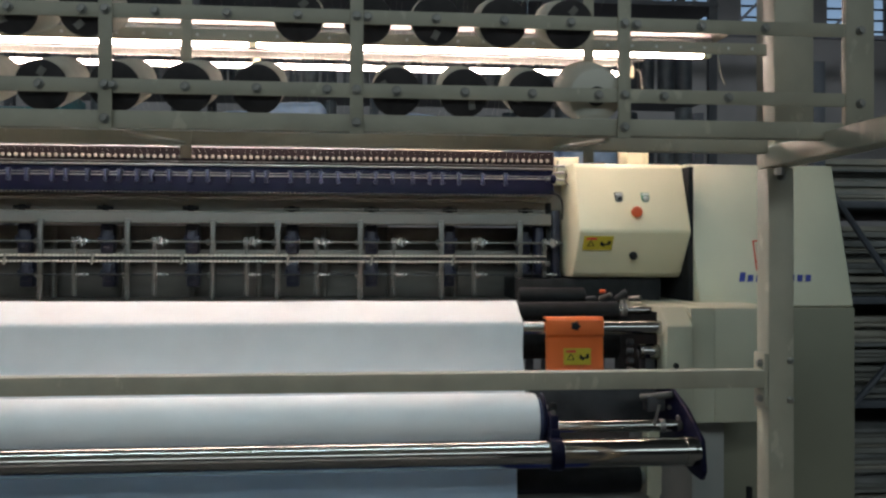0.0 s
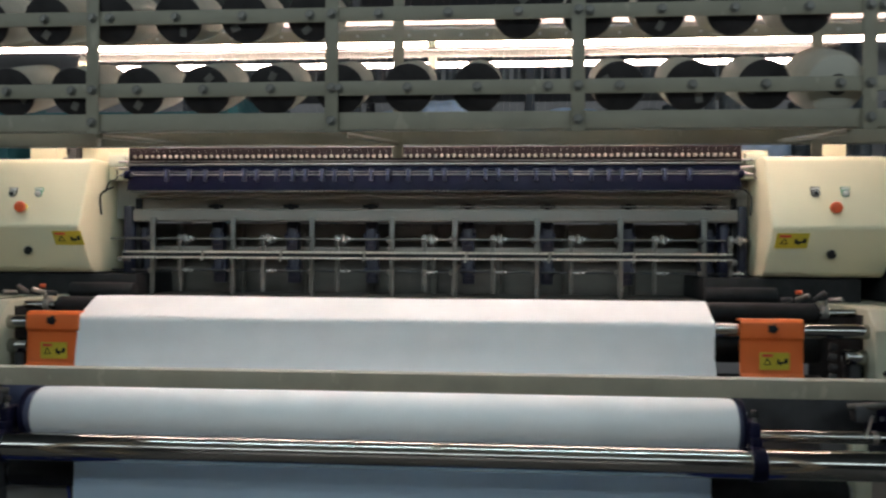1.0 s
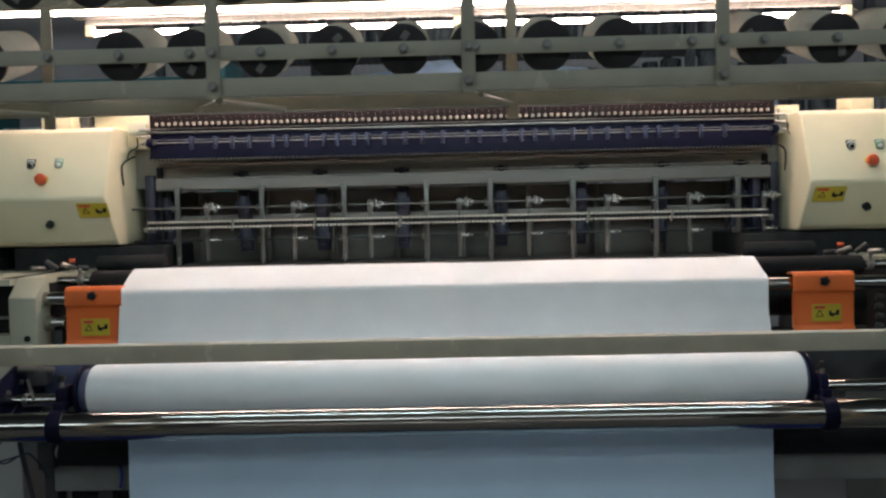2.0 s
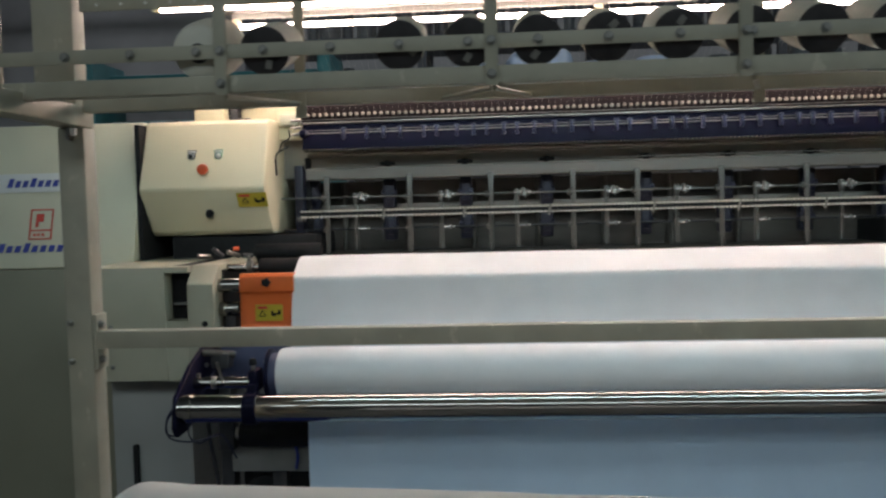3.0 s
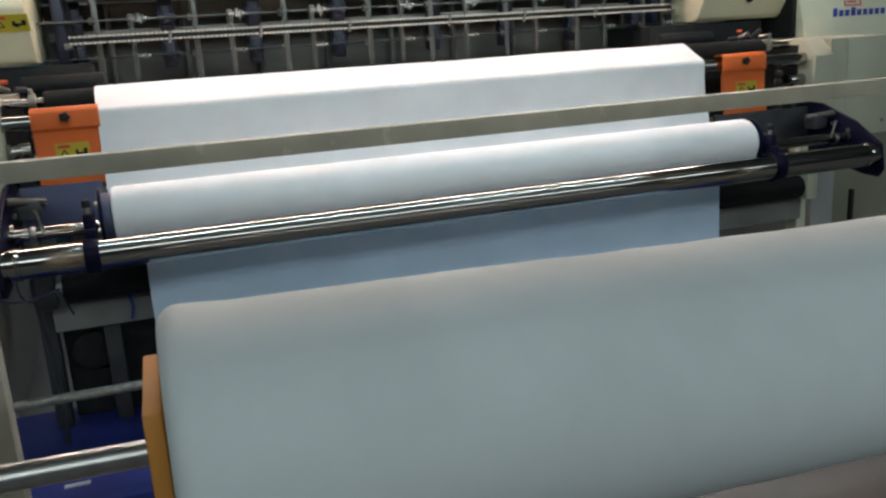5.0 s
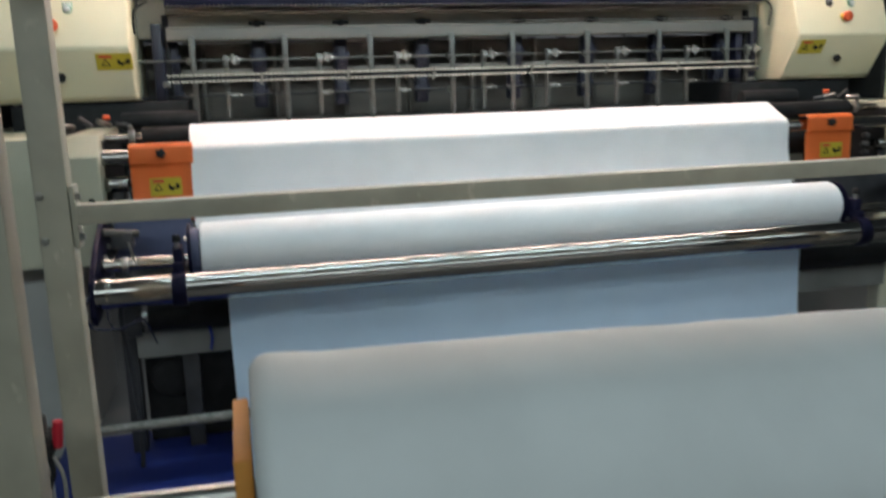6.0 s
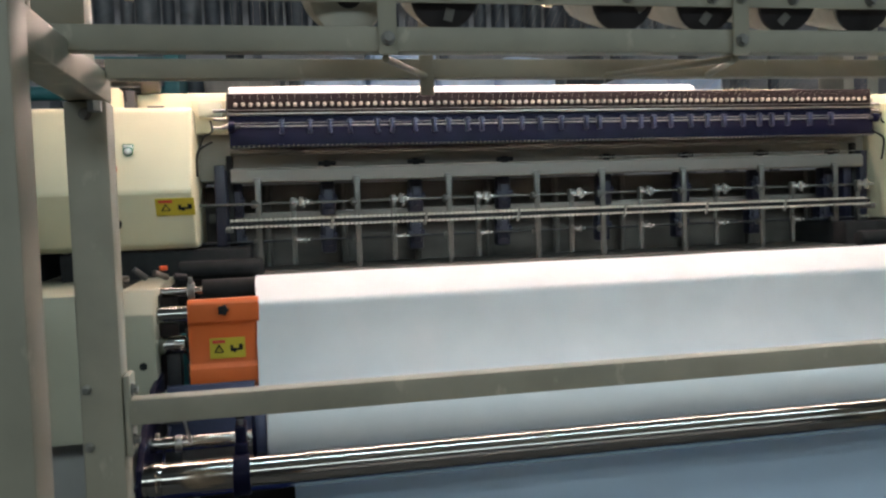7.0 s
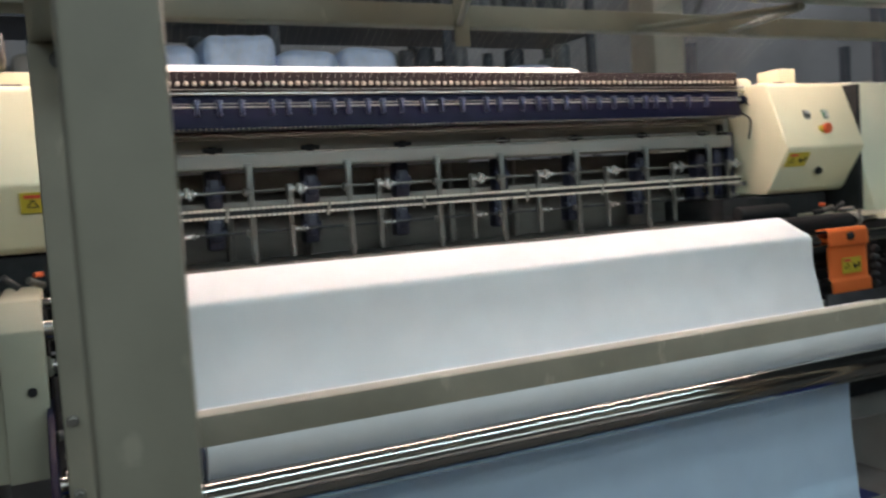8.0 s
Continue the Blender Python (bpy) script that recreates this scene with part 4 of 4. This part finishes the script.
# ---- thread creel frame ----
cf = thing("thread_creel", (0.04, -1.3, 0), "olive-grey painted steel thread rack with bolted straps", "thread rack")
YF, YB = -1.367, -1.128
for s, xi in ((-1, -1.392), (1, 1.470)):
    x0, x1 = sorted((xi, xi + s * 0.064))
    part("back_post", B(x0, x1, YB, YB + 0.06, 0.0, 1.551, bevel=0.005), FRAME_PAINT, cf)
    w0, w1 = sorted((xi + s * 0.03, xi + s * 0.13))
    part("upper_column", B(w0, w1, YB + 0.03, YB + 0.09, 1.602, 2.02, bevel=0.005), FRAME_PAINT, cf)
    fx0, fx1 = sorted((xi + s * -0.018, xi + s * 0.044))
    part("front_post", B(fx0, fx1, -1.687, -1.625, 0.0, 2.02, bevel=0.005), FRAME_PAINT, cf)
    part("side_beam", B(x0 + 0.002, x1 - 0.002, -1.624, YB + 0.06, 1.552, 1.600, bevel=0.004), FRAME_PAINT, cf)
    p0, p1 = sorted((xi + s * 0.045, xi + s * 0.108))
    part("end_plate", B(p0, p1, YF - 0.004, YF + 0.012, 1.602, 2.02, bevel=0.003), FRAME_PAINT, cf)
    b = part("rail_bracket", B(*sorted((xi - s * 0.002, xi - s * 0.012)), YB - 0.004, YB + 0.05, 0.985, 1.115, bevel=0.003), FRAME_PAINT, cf)
    repeat("bolt", BOLT, [Matrix.Translation((xi - s * 0.012, YB + 0.012, z)) @ Matrix.Rotation(math.radians(90 * s), 4, "Z") @ Matrix.Rotation(math.radians(180 if s > 0 else 180), 4, "Z") for z in (1.09, 1.008)], cf)
    repeat("bolt", BOLT, [((p0 + p1) / 2, YF - 0.004, z) for z in (1.612, 1.657, 1.808)], cf)
    repeat("bolt", BOLT, [((x0 + x1) / 2, YB - 0.0, 1.53)], cf)
    repeat("through_bolt", BOLT_BRIGHT, [(xi + s * 0.053, YB, z) for z in (1.097, 1.005)], cf)
    part("corner_bolt", R(((x0 + x1) / 2 - s * 0.02, YB - 0.03, 1.546), ((x0 + x1) / 2 - s * 0.02, YB - 0.03, 1.53), 0.011, n=6), STEEL, cf)
part("front_rail", B(-1.39, 1.468, YB - 0.002, YB + 0.038, 1.034, 1.075, bevel=0.003), FRAME_PAINT, cf)
XA, XB = -1.44, 1.515
part("lower_beam", B(XA, XB, YF + 0.002, YF + 0.03, 1.583, 1.618, bevel=0.003), FRAME_PAINT, cf)
part("back_beam", B(-1.392, 1.47, YB + 0.002, YB + 0.03, 1.584, 1.616, bevel=0.003), FRAME_PAINT, cf)
for z in (1.664, 1.808):
    part("front_strap", B(XA, XB, YF - 0.002, YF + 0.002, z - 0.014, z + 0.014, bevel=0.001), FRAME_PAINT, cf)
bm = B(-1.392, 1.47, YB + 0.006, YB + 0.011, 1.815, 1.842, bevel=0.001)
part("punched_strap", bm, FRAME_PAINT, cf)
# white discs paint in the light seen through the strap's holes
bm = bmesh.new()
rod(bm, (0, 0, 0), (0, -0.003, 0), 0.0035, n=8)
hole = mesh_of("lit_hole_dot", bm, WHITE_PAPER)
repeat("lit_hole_dot", hole, [(-1.35 + 0.058 * i, YB + 0.0075, 1.829) for i in range(49)], cf)
STRAP_X = (-0.98, -0.445, 0.037, 0.512, 1.047)
for x in STRAP_X:
    part("upright_strap", B(x - 0.013, x + 0.013, YF - 0.0075, YF - 0.0035, 1.578, 2.02, bevel=0.001), FRAME_PAINT, cf)
    repeat("bolt", BOLT, [(x, YF - 0.0075, z) for z in (1.600, 1.664, 1.808)], cf)
for x in (-0.88, 0.135, 1.04):
    part("rear_upright", B(x - 0.012, x + 0.012, YB + 0.0, YB + 0.004, 1.555, 2.02, bevel=0.001), FRAME_PAINT, cf)
for xa, xb in ((0.06, 0.135), (-0.445, -0.56), (1.02, 0.96), (-0.98, -0.88), (-0.44, -0.36)):
    part("brace", R((xa, YF + 0.02, 1.577), (xb, YB + 0.01, 1.588), 0.0055, n=8), FRAME_PAINT, cf)
PINS = [0.59 + 0.135 * k for k in range(-15, 7)]
repeat("bolt", BOLT, [(x + dx, YF - 0.002, z) for x in PINS if abs(x) < 1.40 for z, dx in ((1.664, 0), (1.808, 0.078))], cf)

# ---- thread cones ----
TILT = Matrix.Rotation(math.radians(17), 4, "X")


def thread_cone(flip):
    t = thing("thread_cone", (0, 0, 0), "white thread cone with a black base disc on a rack pin" if not flip else "white thread cone with its wound side forward on a rack pin", "thread cone", "thread cones on the rack")
    bm = bmesh.new()
    prof = [(0.0, 0.040), (0.006, 0.0465), (0.05, 0.0485), (0.10, 0.047), (0.146, 0.044), (0.156, 0.028)] if not flip else [(-0.004, 0.03), (0.004, 0.054), (0.03, 0.060), (0.10, 0.062), (0.14, 0.058), (0.15, 0.03)]
    k = 28
    rings = [[bm.verts.new((r * math.cos(a * math.tau / k), 0.012 + y, r * math.sin(a * math.tau / k))) for a in range(k)] for y, r in prof]
    for a, b in zip(rings, rings[1:]):
        for i in range(k):
            bm.faces.new((a[i], a[(i + 1) % k], b[(i + 1) % k], b[i]))
    bm.faces.new(rings[0]), bm.faces.new(rings[-1])
    bmesh.ops.recalc_face_normals(bm, faces=bm.faces)
    part("yarn", bm, YARN, t)
    r = 0.0485 if not flip else 0.02
    part("base_disc", R((0, 0.013, 0), (0, 0.003, 0), r, n=36, bevel=0.003), FOAM, t, "black base disc")
    if not flip:
        part("paper_tag", B(0.006, 0.019, 0.0015, 0.003, -0.033, -0.015), TAG, t, "small pale paper tag")
    part("pin", R((0, 0.005, 0), (0, 0.165, 0), 0.006, n=10), STEEL, t)
    return t


cone, cone_flip = thread_cone(False), thread_cone(True)
rnd = random.Random(3)
first = {False: True, True: True}
places = []
for k, x in zip(range(-15, 7), PINS):
    if k in (-12, 3):
        places.append((x, 1.664, True))
    elif k in (-11, 0, 1, 2) or -9 <= k <= -2:
        places.append((x, 1.664, False))
for k, x in zip(range(-15, 7), PINS):
    if -11 <= k <= -5 or -2 <= k <= 2:
        places.append((x + 0.078, 1.808, False))
for x, z, fl in places:
    base = cone_flip if fl else cone
    m = Matrix.Translation((x, YF + 0.004, z - 0.002)) @ TILT @ Matrix.Rotation(rnd.uniform(-2.6, 2.6), 4, "Y")
    if first[fl]:
        base.matrix_basis = m
        first[fl] = False
    else:
        copy_thing(base, m)

# ---- tube lamps over the machine ----


def tube_lamp(x0, x1, y, z, joints, r, wide, glow=TUBE, label="long white fluorescent batten lamp hanging over the machine", hood=False):
    t = thing("tube_lamp", ((x0 + x1) / 2, y, z + 0.03), label, "lamp", "tube lamps")
    part("housing", B(x0, x1, y - wide * 0.15, y + wide * 0.15, z + 0.036, z + 0.062, bevel=0.003), GREYSTACK, t)
    xs = [x0 + 0.02, *joints, x1 - 0.02]
    for a, b in zip(xs, xs[1:]):
        part("tube", R((a + 0.02, y, z), (b - 0.02, y, z), r, n=16), glow, t, "glowing tube")
        for x in ((a, b) if b == xs[-1] else (a,)):
            part("lamp_holder", B(x - 0.018, x + 0.018, y - 0.018, y + 0.018, z - 0.018, z + 0.035, bevel=0.004), CREAM, t)
    part("reflector", B(x0 - 0.05, x1 + 0.05, y - wide, y + wide, z + 0.064, z + 0.070, bevel=0.002), REFLECTOR, t, "dusty white reflector plate")
    pipe("lamp_cable", [(x1 - 0.01, y, z + 0.03), (x1 + 0.03, y, z + 0.01), (x1 + 0.05, y + 0.02, z - 0.06), (x1 + 0.09, y + 0.05, z - 0.12)], 0.004, GREYSTACK, t)
    # added hood blocks the cool light on its way to the front roll
    if hood:
        bm = bmesh.new()
        extrude_x(bm, [(y - 0.030, z - 0.062), (y - 0.027, z - 0.062), (y - 0.035, z + 0.064), (y - 0.038, z + 0.064)], x0 - 0.02, x1 + 0.02)
        part("hood", bm, REFLECTOR, t, "thin lamp hood added to keep cool light off the front roll")
    for x in (-1.2, 1.2):
        part("hanger", R((x, y, z + 0.06), (x, y, HZ + 0.01), 0.004, n=6), TRUSS, t)


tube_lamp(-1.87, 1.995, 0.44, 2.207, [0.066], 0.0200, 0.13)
tube_lamp(-1.66, 1.79, 0.85, 2.205, [0.03], 0.0115, 0.03)
# unseen third lamp, added to put cool light on the cloth front
tube_lamp(-1.50, 1.58, -0.80, 2.32, [0.04], 0.0155, 0.10, COOL_FILL_TUBE, "unseen cool white batten lamp added between rack and machine for front light", True)

# ---- far things behind the machine ----


def wrapped_bale(x0, x1, y0, y1, z0, z1, seed):
    bm = bmesh.new()
    put(bm, x0, x1, y0, y1, z0, z1, bevel=min(0.09, (z1 - z0) * 0.33), seg=4)
    bmesh.ops.subdivide_edges(bm, edges=[e for e in bm.edges if e.calc_length() > 0.12], cuts=4, use_grid_fill=True)
    for v in bm.verts:
        v.co += 0.022 * noise.noise_vector(v.co * 5 + Vector((seed, seed, 0)))
    return bm


rk = thing("storage_rack", (1.2, 6.0, 0), "dark steel storage rack filled with dark wrapped rolls", "rack")
for x in (-3.0, -1.2, 0.6, 2.4, 4.2):
    for y in (5.6, 6.5):
        part("upright", B(x - 0.045, x + 0.045, y - 0.03, y + 0.03, 0, 4.6), TRUSS, rk)
for z in (0.5, 2.1, 3.1, 4.05):
    part("shelf", B(-3.05, 4.25, 5.55, 6.55, z - 0.05, z), TRUSS, rk)
rnd = random.Random(11)
x = -2.9
while x < 4.0:
    w = rnd.uniform(0.12, 0.24)
    for z, h in ((2.101, rnd.uniform(0.60, 0.88)), (3.101, rnd.uniform(0.5, 0.8))):
        tagged(part("wrapped_roll", R((x + w / 2, 5.9, z), (x + w / 2, 5.9, z + h), w * 0.48, n=14, bevel=0.02), rnd.choice((DARKWRAP, DARKWRAP, GREYWRAP))), "dark plastic wrapped fabric roll standing on the rack shelf", "fabric roll", "rolls on the rack")
    x += w + rnd.uniform(0.0, 0.06)
pt = thing("bale_table", (0.5, 4.3, 0), "dark steel platform carrying pale blue bales", "table")
part("table_top", B(-1.75, 2.8, 3.85, 4.75, 1.98, 2.04, bevel=0.006), TRUSS, pt)
for x in (-1.65, -0.2, 1.25, 2.7):
    for y in (3.95, 4.65):
        part("leg", B(x - 0.04, x + 0.04, y - 0.04, y + 0.04, 0, 1.979), TRUSS, pt)
for i, (a, b, h) in enumerate(((-0.85, -0.37, 0.49), (-0.355, 0.19, 0.58), (0.20, 0.665, 0.48), (0.675, 1.17, 0.50), (1.72, 2.18, 0.36), (2.2, 2.68, 0.38))):
    tagged(part("wrapped_bale", wrapped_bale(a, b, 3.95, 4.65, 2.041, 2.04 + h, i * 3.1), BAG), "pale blue plastic wrapped bale on the dark platform", "bale", "pale blue bales")
tagged(part("wrapped_bale", wrapped_bale(-1.60, -1.04, 3.95, 4.6, 2.041, 2.47, 9.0), GREYSTACK), "dull grey-green wrapped bale on the dark platform", "bale")
tf = thing("teal_machine", (-2.6, 3.6, 0), "teal painted machine frame far behind", "machine frame")
for z in (2.05, 2.22, 2.42):
    part("roller", R((-3.6, 3.6, z), (-1.75, 3.6, z), 0.05, n=16), TEAL, tf)
for x in (-3.6, -1.75):
    part("frame_side", B(x - 0.05, x + 0.05, 3.3, 3.85, 0, 2.55, bevel=0.01), TEAL, tf)
solid("hall_column", B(4.60, 5.0, 5.0, 5.4, 0, HZ), WARM_COLUMN, "cream painted hall column", "column", kind="structure")
solid("hall_column", B(-5.2, -4.9, 3.3, 3.6, 0, HZ), WARM_COLUMN, "cream painted hall column", "column", kind="structure")
sr = thing("sheet_rack", (3.5, 1.6, 0), "dark steel rack loaded with stacks of pale sheets", "rack")
for x in (2.74, 4.30):
    for y in (0.92, 2.4):
        part("upright", B(x - 0.03, x + 0.03, y - 0.03, y + 0.03, 0, 2.3, bevel=0.004), TRUSS, sr)
for z in (0.10, 0.62, 1.14, 1.62):
    part("shelf", B(2.70, 4.34, 0.95, 2.42, z - 0.035, z, bevel=0.004), TRUSS, sr)
part("brace", R((2.76, 0.90, 1.72), (3.5, 0.90, 0.7), 0.016, n=8), TRUSS, sr)
part("brace", R((2.76, 0.89, 0.45), (3.5, 0.89, 1.25), 0.016, n=8), TRUSS, sr)
rnd = random.Random(2)
for z0, h in ((0.10, 0.36), (0.62, 0.40), (1.14, 0.34), (1.62, 0.20)):
    z = z0 + 0.001
    while z < z0 + h:
        th = rnd.uniform(0.014, 0.034)
        dx, dy = rnd.uniform(-0.03, 0.05), rnd.uniform(-0.05, 0.05)
        tagged(part("stacked_sheet", B(2.80 + dx, 4.15 + dx, 1.02 + dy, 2.3 + dy, z, z + th - 0.002, bevel=0.004), rnd.choice((SHEET_A, SHEET_B, GREYSTACK))), "pale grey sheet lying in a stack on the rack", "sheet", "stacked pale sheets")
        z += th
reg = thing("air_regulator", (-1.452, -1.30, 0), "small air regulator with red knob and hoses on a stand", "air regulator")
part("stand", R((-1.462, -1.27, 0), (-1.462, -1.27, 0.665), 0.009, n=12), STEEL, reg)
part("bowl", R((-1.462, -1.33, 0.535), (-1.462, -1.33, 0.632), 0.015, n=16, bevel=0.005), WHITE_PAPER, reg, "milky filter bowl")
part("body", B(-1.482, -1.432, -1.355, -1.262, 0.628, 0.664, bevel=0.007), BLACK, reg)
part("adjuster", R((-1.452, -1.32, 0.663), (-1.452, -1.32, 0.708), 0.011, n=14, bevel=0.003), MOTOR, reg)
part("gauge_pin", R((-1.462, -1.31, 0.663), (-1.466, -1.31, 0.735), 0.005, n=8), STEEL, reg)
part("red_knob", R((-1.425, -1.33, 0.645), (-1.419, -1.335, 0.70), 0.0095, n=12, bevel=0.003), RED_KNOB, reg)
pipe("hose", [(-1.445, -1.33, 0.635), (-1.435, -1.345, 0.60), (-1.45, -1.35, 0.55), (-1.43, -1.34, 0.50), (-1.45, -1.33, 0.40), (-1.47, -1.33, 0.2)], 0.005, BLACK, reg)
pipe("hose", [(-1.435, -1.34, 0.635), (-1.418, -1.35, 0.60), (-1.416, -1.355, 0.55), (-1.43, -1.345, 0.52), (-1.445, -1.34, 0.40)], 0.004, GREYSTACK, reg)

# ---- threads from the rack to the eyelets ----
rnd = random.Random(8)
bm = bmesh.new()
for i in range(98):
    x = NX0 + 0.03 + i * (NX1 - NX0 - 0.06) / 97
    xe = x * 1.02 + rnd.uniform(-0.03, 0.03)
    rod(bm, (x, 0.607, 1.756), (xe, -1.09, 2.62 + rnd.uniform(-0.06, 0.06)), 0.0003, n=3)
tagged(part("threads", bm, YARN), "fine white threads running from the rack to the eyelets", "thread", "", "stuff")
tg = thing("thread_guide", (0.04, -1.10, 2.02), "steel thread guide rail above the rack", "rail")
part("rail", R((-1.47, -1.10, 2.62), (1.55, -1.10, 2.62), 0.07, n=16), FRAME_PAINT, tg)
for x in (-1.45, 1.53):
    part("rail_post", B(x - 0.02, x + 0.02, -1.08, -1.04, 2.021, 2.60), FRAME_PAINT, tg)
